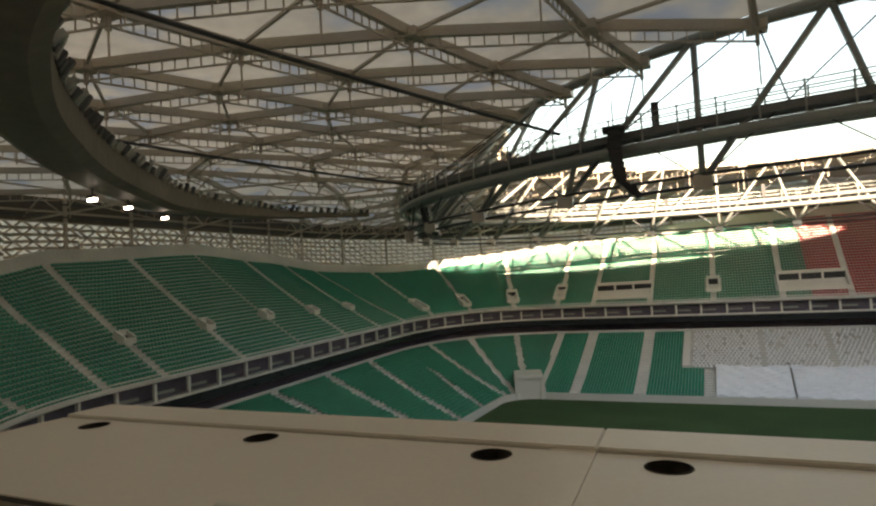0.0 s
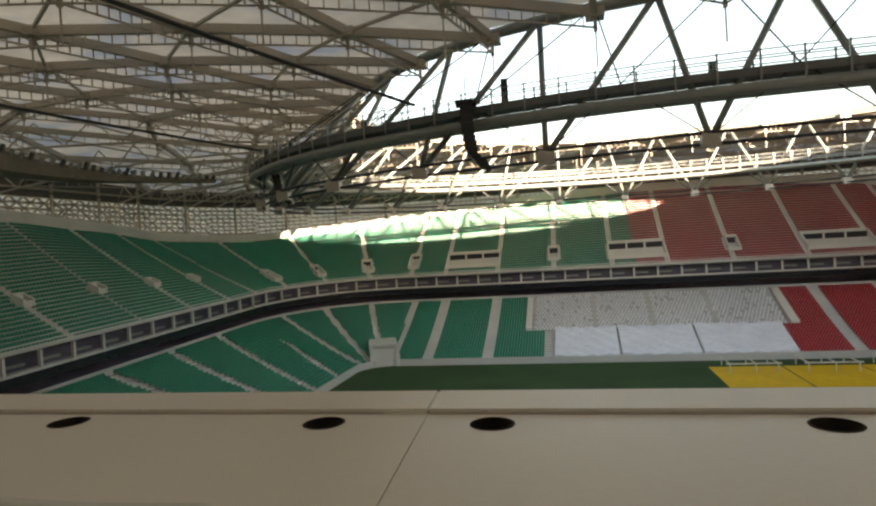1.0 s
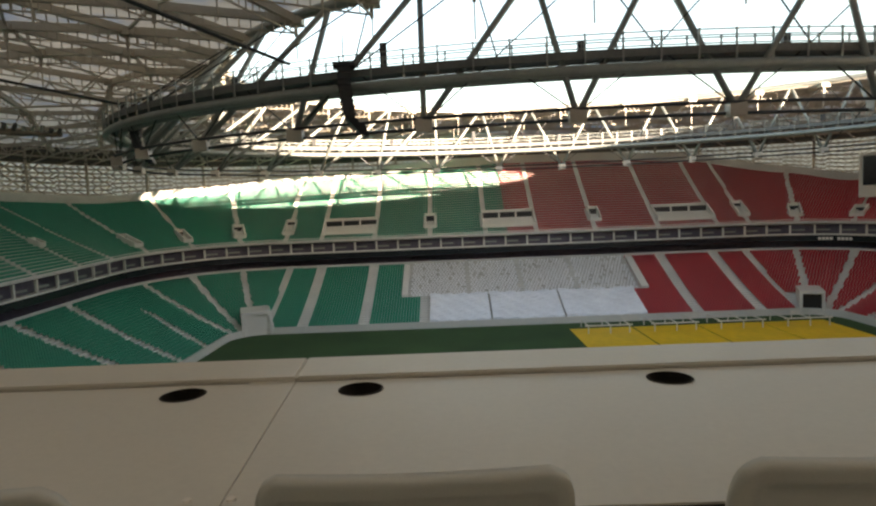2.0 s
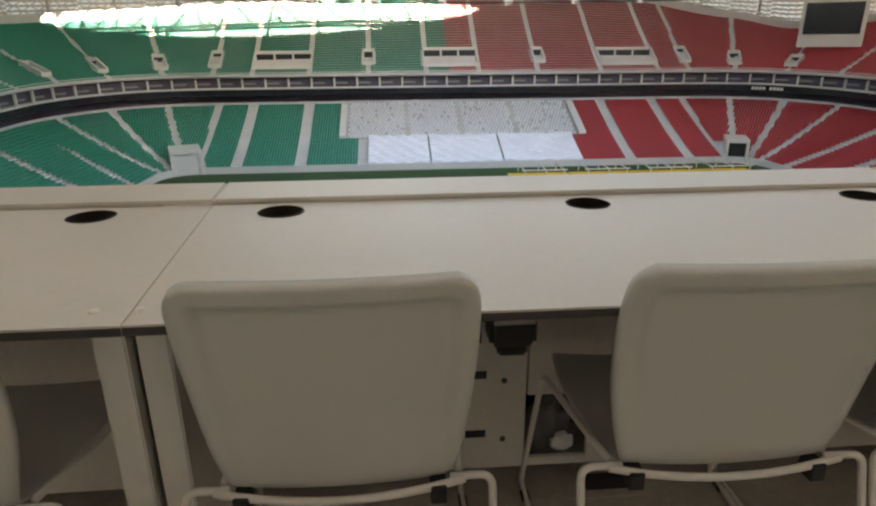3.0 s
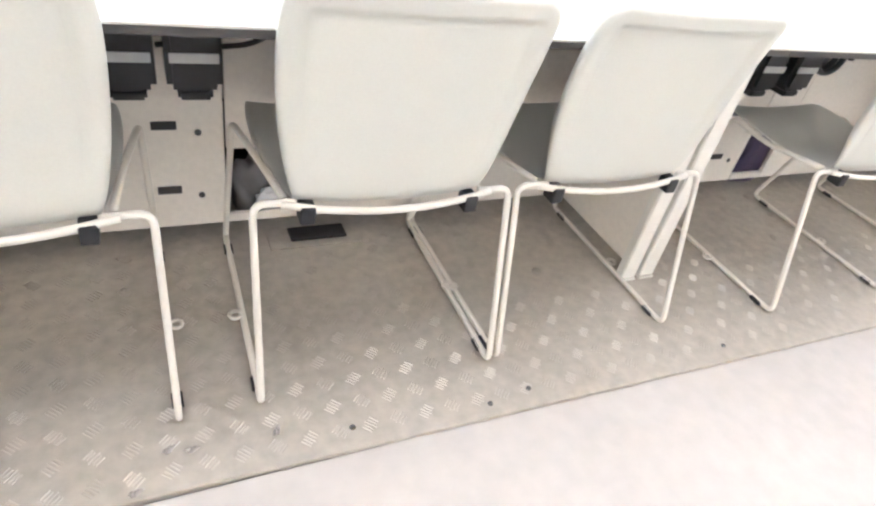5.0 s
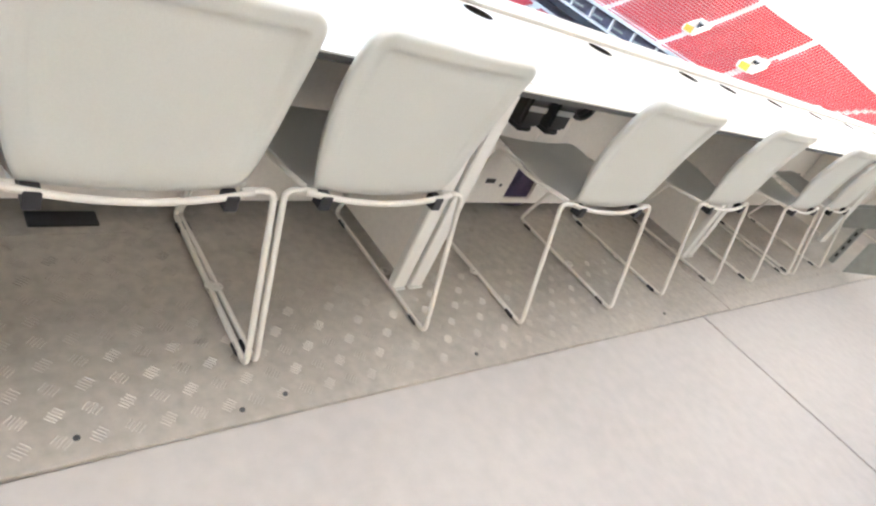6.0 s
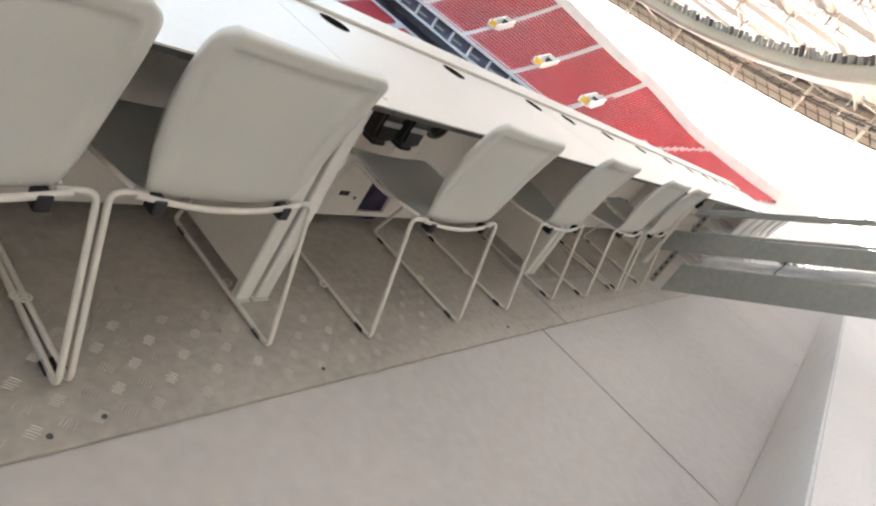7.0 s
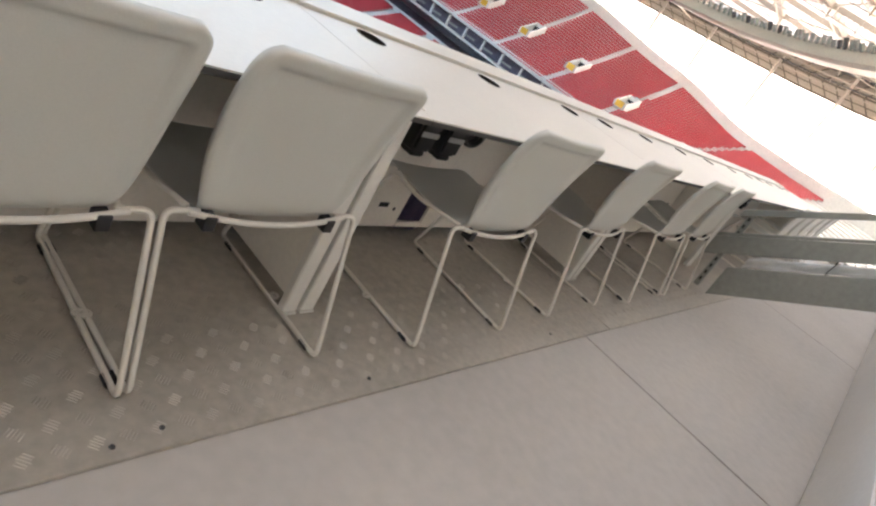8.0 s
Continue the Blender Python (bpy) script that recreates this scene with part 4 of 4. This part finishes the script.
def press_desk(x0, x1, holes, boxes, label, has_coil=False, k0=0.0, k1=0.0, row=0.0):
    d = thing("press_desk", label, "desk", "press desks in one row", at=(x0, row, 0))
    w = x1 - x0 - 0.002
    spots = []
    for h in holes:
        f = (h - x0) / w
        spots.append((h - x0 - 0.637 * (k0 * (1 - f) + k1 * f), 0.637))
    part("desk_top", slant(desk_top(0, w, spots, 0.0, DEPTH, DESK_Z - 0.018, DESK_Z), w, k0, k1), LAMINATE, d)
    part("edging", box((0, -0.0025, DESK_Z - 0.0175), (w, -0.0002, DESK_Z - 0.004)), EDGE, d, "dark front edging")
    ledge = bmesh.new()
    add_box(ledge, (0, DEPTH + 0.010, DESK_Z - 0.06), (w, 0.945, DESK_Z + 0.012), 0.004)
    part("rear_ledge", slant(ledge, w, k0, k1), LAMINATE, d, "raised cream ledge along the far edge")
    part("shadow_gap", slant(box((0, DEPTH + 0.0005, DESK_Z - 0.03), (w - 0.13, DEPTH + 0.0095, DESK_Z - 0.002)), w, k0, k1), HOLE, d)
    part("gap_filler", slant(box((w - 0.129, DEPTH + 0.0005, DESK_Z - 0.03), (w, DEPTH + 0.0095, DESK_Z + 0.001)), w, k0, k1), LAMINATE, d)
    for h in holes:
        ring_bm = bmesh.new()
        outer = bmesh.ops.create_circle(ring_bm, segments=28, radius=0.058, matrix=pose(h - x0, 0.637, DESK_Z + 0.0012))["verts"]
        inner = bmesh.ops.create_circle(ring_bm, segments=28, radius=0.0525, matrix=pose(h - x0, 0.637, DESK_Z + 0.0030))["verts"]
        low = bmesh.ops.create_circle(ring_bm, segments=28, radius=0.0515, matrix=pose(h - x0, 0.637, DESK_Z - 0.07))["verts"]
        for k in range(28):
            j = (k + 1) % 28
            ring_bm.faces.new((outer[k], outer[j], inner[j], inner[k]))
            ring_bm.faces.new((inner[k], inner[j], low[j], low[k]))
        ring_bm.faces.new(low[::-1])
        part("grommet", ring_bm, HOLE, d, "round brown cable hole")
    for lx in (-0.022 if x0 > 1 else 0.01, w - 0.092):
        leg = part("leg", box((lx, 0.085, 0.008), (lx + 0.054, 0.115, DESK_Z - 0.0235), 0.003), PAINT, d)
        part("foot_plate", box((lx - 0.002, 0.08, 0.0), (lx + 0.056, 0.12, 0.0075), 0.002), PAINT, leg)
        part("end_panel", box((lx + 0.018, 0.1155, 0.05), (lx + 0.036, 0.50, DESK_Z - 0.0235), 0.002), PANEL, d)
        bm = bmesh.new()
        bmesh.ops.create_cone(bm, cap_ends=True, segments=10, radius1=0.009, radius2=0.007, depth=0.004, matrix=pose(lx + 0.03, 0.055, DESK_Z + 0.002))
        part("bolt_cap", bm, PANEL, d)
    # modesty panel in two sheets, with slots and screws
    mid = min(0.755, w * 0.5)
    for a, b in ((0.075, mid), (mid + 0.005, w - 0.075)):
        cut = a > mid - 0.01 and x0 > 2 and x0 < 5
        bm = bmesh.new()
        if cut:                                   # an open corner for cables, low beside the joint
            add_box(bm, (a, 0.502, 0.265), (a + 0.17, 0.518, DESK_Z - 0.08), 0.002)
            add_box(bm, (a, 0.502, 0.04), (a + 0.17, 0.518, 0.066), 0.002)
            add_box(bm, (a + 0.1705, 0.502, 0.04), (b, 0.518, DESK_Z - 0.08), 0.002)
        else:
            add_box(bm, (a, 0.502, 0.04), (b, 0.518, DESK_Z - 0.08), 0.002)
        panel = part("modesty_panel", bm, PANEL, d)
        if cut:
            # black sheet paints the shade seen through the cut corner
            part("recess", box((a - 0.02, 0.70, 0.03), (a + 0.25, 0.72, 0.30)), BLACK, d, "black sheet painting the shade behind the panel")
        for sx in (0.10, b - a - 0.135):
            for z in (0.155, 0.335):
                if cut and sx == 0.10 and z < 0.2:
                    continue
                part("slot", box((a + sx - 0.028, 0.498, z - 0.011), (a + sx + 0.028, 0.5015, z + 0.011), 0.001), BLACK, panel)
                bm = bmesh.new()
                bmesh.ops.create_cone(bm, cap_ends=True, segments=10, radius1=0.008, radius2=0.008, depth=0.003, matrix=pose(a + sx + 0.075, 0.5, z - 0.02, 90))
                part("screw", bm, DARKSTEEL, panel)
    part("cable_tray", box((0.08, 0.44, DESK_Z - 0.095), (w - 0.08, 0.70, DESK_Z - 0.08), 0.003), PANEL, d)
    for bx in boxes:
        unit = thing("power_unit", "black power socket unit with a pale strip under the desk", "power unit", "power units under the desks", at=(bx, 0.362, DESK_Z - 0.068))
        part("housing", box((-0.055, 0, -0.20), (0.055, 0.09, -0.06), 0.012), BLACK, unit)
        part("lower_lip", box((-0.035, 0.01, -0.225), (0.035, 0.08, -0.2005), 0.006), BLACK, unit)
        part("bracket", box((-0.062, 0.02, -0.0595), (0.062, 0.1, 0.0495), 0.004), DARKSTEEL, unit)
        part("label_strip", box((-0.048, -0.004, -0.137), (0.048, -0.0005, -0.116), 0.001), LABELW, unit, "pale label strip")
        wire = Soup()
        wire.sweep(rounded([(0.06, 0.05, -0.12), (0.12, 0.04, -0.11), (0.20, 0.06, -0.07), (0.33, 0.08, -0.03)], 0.05), 0.006, 6)
        wire.make("wire", BLACK, unit, smooth=True)
    if has_coil:
        coil = thing("cable_coil", "coil of black cable hung under the desk", "cable coil", at=(x0 + 0.80, 0.38, 0.588))
        c = Soup()
        c.sweep([(0.07 * math.cos(k * 0.3), 0.004 * k * 0.3, 0.055 * math.sin(k * 0.3)) for k in range(64)], 0.011, 6)
        c.make("loops", BLACK, coil, smooth=True)
    return d


press_desk(-0.20, 2.105, [0.117, 0.964, 1.783], [0.35, 0.52], "cream laminate press desk with three round cable holes", k1=-0.07)
press_desk(2.105, 4.025, [2.243, 3.033, 3.796], [2.663, 2.792], "cream laminate press desk above two black power units", k0=-0.07, k1=0.03)
press_desk(4.025, 5.945, [4.312, 5.056, 5.86], [4.516, 4.675], "cream laminate press desk with a coil of cable below", True, k0=0.03)
press_desk(5.945, 8.20, [6.34, 7.05, 7.85], [6.5], "cream laminate press desk at the end of the row")
press_desk(8.202, 11.3, [8.7, 9.6, 10.4, 11.0], [9.9], "cream laminate press desk beyond the barrier")
press_desk(11.3, 13.3, [11.6, 12.4, 13.0], [11.9], "cream laminate press desk beyond the barrier")


# ---- chairs ----
def chair_shell():
    """The one-piece plastic shell: back, bend and seat, with rounded corners and a raised border behind."""
    # side profile: (y ahead, z), from the top of the back down and along the seat
    prof = [(-0.061, 0.838), (-0.057, 0.826), (-0.052, 0.808), (-0.042, 0.78), (-0.030, 0.72), (-0.020, 0.66), (-0.010, 0.60), (-0.004, 0.54), (-0.001, 0.486), (0.004, 0.446), (0.018, 0.418), (0.064, 0.404), (0.14, 0.403), (0.20, 0.408), (0.27, 0.416), (0.35, 0.424), (0.41, 0.426), (0.435, 0.414), (0.44, 0.394)]
    half = [0.196, 0.218, 0.228, 0.232, 0.233, 0.230, 0.225, 0.217, 0.207, 0.196, 0.186, 0.194, 0.210, 0.222, 0.229, 0.228, 0.220, 0.206, 0.192]
    # finer rows
    rows = []
    for k in range((len(prof) - 1) * 3 + 1):
        i, f = min(k // 3, len(prof) - 2), k / 3 - min(k // 3, len(prof) - 2)
        a, b = prof[i], prof[i + 1]
        rows.append((a[0] + (b[0] - a[0]) * f, a[1] + (b[1] - a[1]) * f, half[i] + (half[i + 1] - half[i]) * f))
    # smooth twice
    for _ in range(2):
        rows = [rows[0]] + [tuple((p[i] + 2 * q[i] + r[i]) / 4 for i in range(3)) for p, q, r in zip(rows, rows[1:], rows[2:])] + [rows[-1]]
    cols = 36
    bm = bmesh.new()
    front, back = [], []
    for k, (y, z, w) in enumerate(rows):
        a, b = rows[max(k - 1, 0)], rows[min(k + 1, len(rows) - 1)]
        ty, tz = b[0] - a[0], b[1] - a[1]
        l = math.hypot(ty, tz)
        ny, nz = -tz / l, ty / l                  # towards the sitter
        on_back = min(1.0, max(0.0, (z - 0.47) / 0.1)) if y < 0.05 else 0.0
        fr, bk = [], []
        for c in range(cols + 1):
            u = 2 * c / cols - 1
            u = math.copysign(abs(u) ** 0.8, u)
            x = u * w
            curve = (0.006 + 0.014 * min(1.0, (0.86 - z) / 0.2)) * u * u * on_back + 0.010 * u * u * (1 - on_back)
            edge_u = (1 - abs(u)) * w
            edge_v = math.hypot(rows[0][0] - y, rows[0][1] - z)
            edge = min(edge_u, edge_v)
            border = 1 - min(1.0, max(0.0, (edge - 0.034) / 0.010))
            swell = 0.0125 * border * on_back
            lip = min(1.0, max(0.0, edge / 0.008)) ** 0.5
            t = 0.004 + 0.004 * lip
            fy, fz = y + ny * curve, z + nz * curve
            fr.append(bm.verts.new((x, fy, fz)))
            bk.append(bm.verts.new((x, fy - ny * (t + swell), fz - nz * (t + swell))))
        front.append(fr)
        back.append(bk)
    for k in range(len(rows) - 1):
        for c in range(cols):
            bm.faces.new((front[k][c], front[k][c + 1], front[k + 1][c + 1], front[k + 1][c]))
            bm.faces.new((back[k][c], back[k + 1][c], back[k + 1][c + 1], back[k][c + 1]))
        for c, s in ((0, 1), (cols, -1)):
            q = (front[k][c], front[k + 1][c], back[k + 1][c], back[k][c])
            bm.faces.new(q if s > 0 else q[::-1])
    for k in (0, len(rows) - 1):
        for c in range(cols):
            q = (front[k][c], back[k][c], back[k][c + 1], front[k][c + 1])
            bm.faces.new(q if k == 0 else q[::-1])
    bmesh.ops.recalc_face_normals(bm, faces=bm.faces)
    return bm


def press_chair():
    ch = thing("press_chair", "off-white plastic shell chair on a cream steel sled frame", "chair", "chairs along the press desks")
    part("shell", chair_shell(), SHELL, ch, smooth=True)
    for sx in (-1, 1):
        x = sx * 0.265
        rod = Soup()
        rod.sweep(rounded([(sx * 0.19, 0.004, 0.430), (x, 0.006, 0.430), (x * 1.003, -0.110, 0.010), (x * 1.005, 0.48, 0.010), (sx * 0.258, 0.335, 0.424), (sx * 0.222, 0.20, 0.404), (sx * 0.205, 0.03, 0.424)], 0.026), 0.0075, 8)
        runner = rod.make("sled_frame", ROD, ch, smooth=True)
        for y in (-0.05, 0.42):
            part("glide", box((x * 1.005 - 0.011, y - 0.022, 0.0), (x * 1.005 + 0.011, y + 0.022, 0.014), 0.004), BLACK, runner, "black plastic glide")
        clip = Soup()
        clip.sweep([(x + 0.018 * sx + 0.013 * math.cos(k * 0.63), 0.16 + 0.013 * math.sin(k * 0.63), 0.014) for k in range(11)], 0.0045, 6)
        clip.make("link_clip", ROD, runner, smooth=True)
        part("bracket", box((sx * 0.168 - 0.014, -0.020, 0.392), (sx * 0.168 + 0.014, 0.020, 0.428), 0.002), BLACK, ch, "black plastic bracket")
    for y, z, sag in ((-0.002, 0.430, 0.016), (0.30, 0.398, 0.008)):
        bar = Soup()
        bar.sweep([(0.215 * u / 6, y - 0.018 * (1 - (u / 6) ** 2), z - sag * (1 - (u / 6) ** 2)) for u in range(-6, 7)], 0.0075, 8)
        bar.make("cross_bar", ROD, ch, smooth=True)
    return ch


first = press_chair()
first.matrix_basis = pose(2.419, 0.0, 0, 0, 0, 0.3)
for x, y, turn in ((1.695, -0.015, 0), (3.11, 0.0, -1), (3.665, 0.0, 0), (4.60, -0.045, -1), (5.555, -0.03, 1), (6.50, -0.06, 0), (7.12, -0.06, 1)):
    copy_thing(first, pose(x, y, 0, 0, 0, turn))
for x in (9.7, 10.3, 10.95, 11.7, 12.4):
    copy_thing(first, pose(x, -0.12, 0, 0, 0, 0))
stray = copy_thing(first, pose(2.168, -0.622, 0, 0, 0, 25))
tagged(stray, "off-white plastic shell chair pulled out and turned aside")
# ---- things under the desks ----
def soft_bag(name, label, place, size, mat, seed):
    """A slack bag: a ball pressed flat on its base, with folds."""
    b = thing(name, label, "bag", at=place)
    bm = bmesh.new()
    bmesh.ops.create_icosphere(bm, subdivisions=4, radius=1.0)
    for v in bm.verts:
        q = v.co.copy()
        k = 1 + 0.28 * noise.noise(q * 1.9 + Vector((seed, 0, 0))) + 0.12 * abs(noise.noise(q * 5 + Vector((0, seed, 0))))
        v.co = Vector((q.x * size[0] * k, q.y * size[1] * k, max(0.0, (q.z + 0.75) * size[2] * k)))
    part("bag", bm, mat, b, smooth=True)
    return b


soft_bag("plastic_bag", "crumpled grey plastic bag in the open panel corner", (2.95, 0.60, 0.0), (0.065, 0.05, 0.105), PLASTICBAG, 1.0)
soft_bag("paper_bag", "crumpled white paper bag in the open panel corner", (2.975, 0.535, 0.0665), (0.03, 0.014, 0.028), WRAP, 4.0)
cloth_bag = soft_bag("cloth_bag", "dark violet cloth bag slumped behind the panel corner", (4.92, 0.56, 0.0), (0.115, 0.04, 0.14), VIOLET, 2.0)

# ---- stair barrier at the end of the row ----
barrier = thing("stair_barrier", "grey galvanised steel barrier rising beside the aisle stairs", "barrier", at=(7.7, 0, 0))


def sloped(name, y0, z0, y1, z1, tall, thick, mat):
    s = Soup()
    s.v += [(0, y0, z0), (thick, y0, z0), (thick, y1, z1), (0, y1, z1), (0, y0, z0 + tall), (thick, y0, z0 + tall), (thick, y1, z1 + tall), (0, y1, z1 + tall)]
    s.f += [(3, 2, 1, 0), (4, 5, 6, 7), (0, 1, 5, 4), (1, 2, 6, 5), (2, 3, 7, 6), (3, 0, 4, 7)]
    ob = s.make(name, mat, barrier)
    mod = ob.modifiers.new("edge", "BEVEL")
    mod.width, mod.segments = 0.006, 2


sloped("lower_panel", -0.23, 0.004, -3.4, 2.128, 0.26, 0.02, STEEL)
sloped("middle_panel", -0.02, 0.238, -3.4, 2.503, 0.165, 0.03, STEEL)
sloped("panel_lip", -0.02, 0.405, -3.4, 2.670, 0.028, 0.07, STEEL)
sloped("top_rail", -0.06, 0.615, -3.4, 2.853, 0.055, 0.05, STEEL)
for y, z0, z1 in ((-0.12, 0.0, 0.70), (-1.75, 0.6, 1.80)):
    post = part("post", box((0.075, y - 0.02, z0), (0.11, y + 0.02, z1), 0.003), STEEL, barrier)
    for k in range(10):
        z = z0 + 0.05 + k * (z1 - z0 - 0.08) / 10
        part("slot", box((0.0735, y - 0.008, z), (0.0748, y + 0.008, z + 0.03)), BLACK, post)
wrap = Soup()
RUN, UP = 60, 5
for i in range(RUN + 1):
    y = -0.30 - 3.0 * i / RUN
    low = 0.266 + 0.67 * (-y - 0.23)
    for j in range(UP + 1):
        fold = noise.noise(Vector((i * 0.37, j * 0.8, 0.0)))
        top = 0.085 + 0.03 * noise.noise(Vector((i * 0.21, 0.0, 3.0)))
        wrap.v.append((0.055 + 0.035 * fold + 0.02 * math.sin(j * 1.3), y, low + top * j / UP + 0.008 * fold))
for i in range(RUN):
    for j in range(UP):
        k = i * (UP + 1) + j
        wrap.f.append((k, k + 1, k + UP + 2, k + UP + 1))
film_sheet = wrap.make("plastic_wrap", WRAP, barrier, "crumpled clear plastic wrap along the panels", smooth=True)
film_sheet.modifiers.new("thickness", "SOLIDIFY").thickness = 0.003
for y in (-0.75, -1.55, -2.4):
    z = 0.266 + 0.67 * (-y - 0.23)
    tie = Soup()
    tie.sweep([(0.06 + 0.05 * math.cos(k * 0.52), y + 0.006 * math.sin(k), z + 0.06 + 0.07 * math.sin(k * 0.52)) for k in range(13)], 0.004, 5)
    tie.make("cable_tie", BLACK, barrier, "black cable tie", smooth=True)
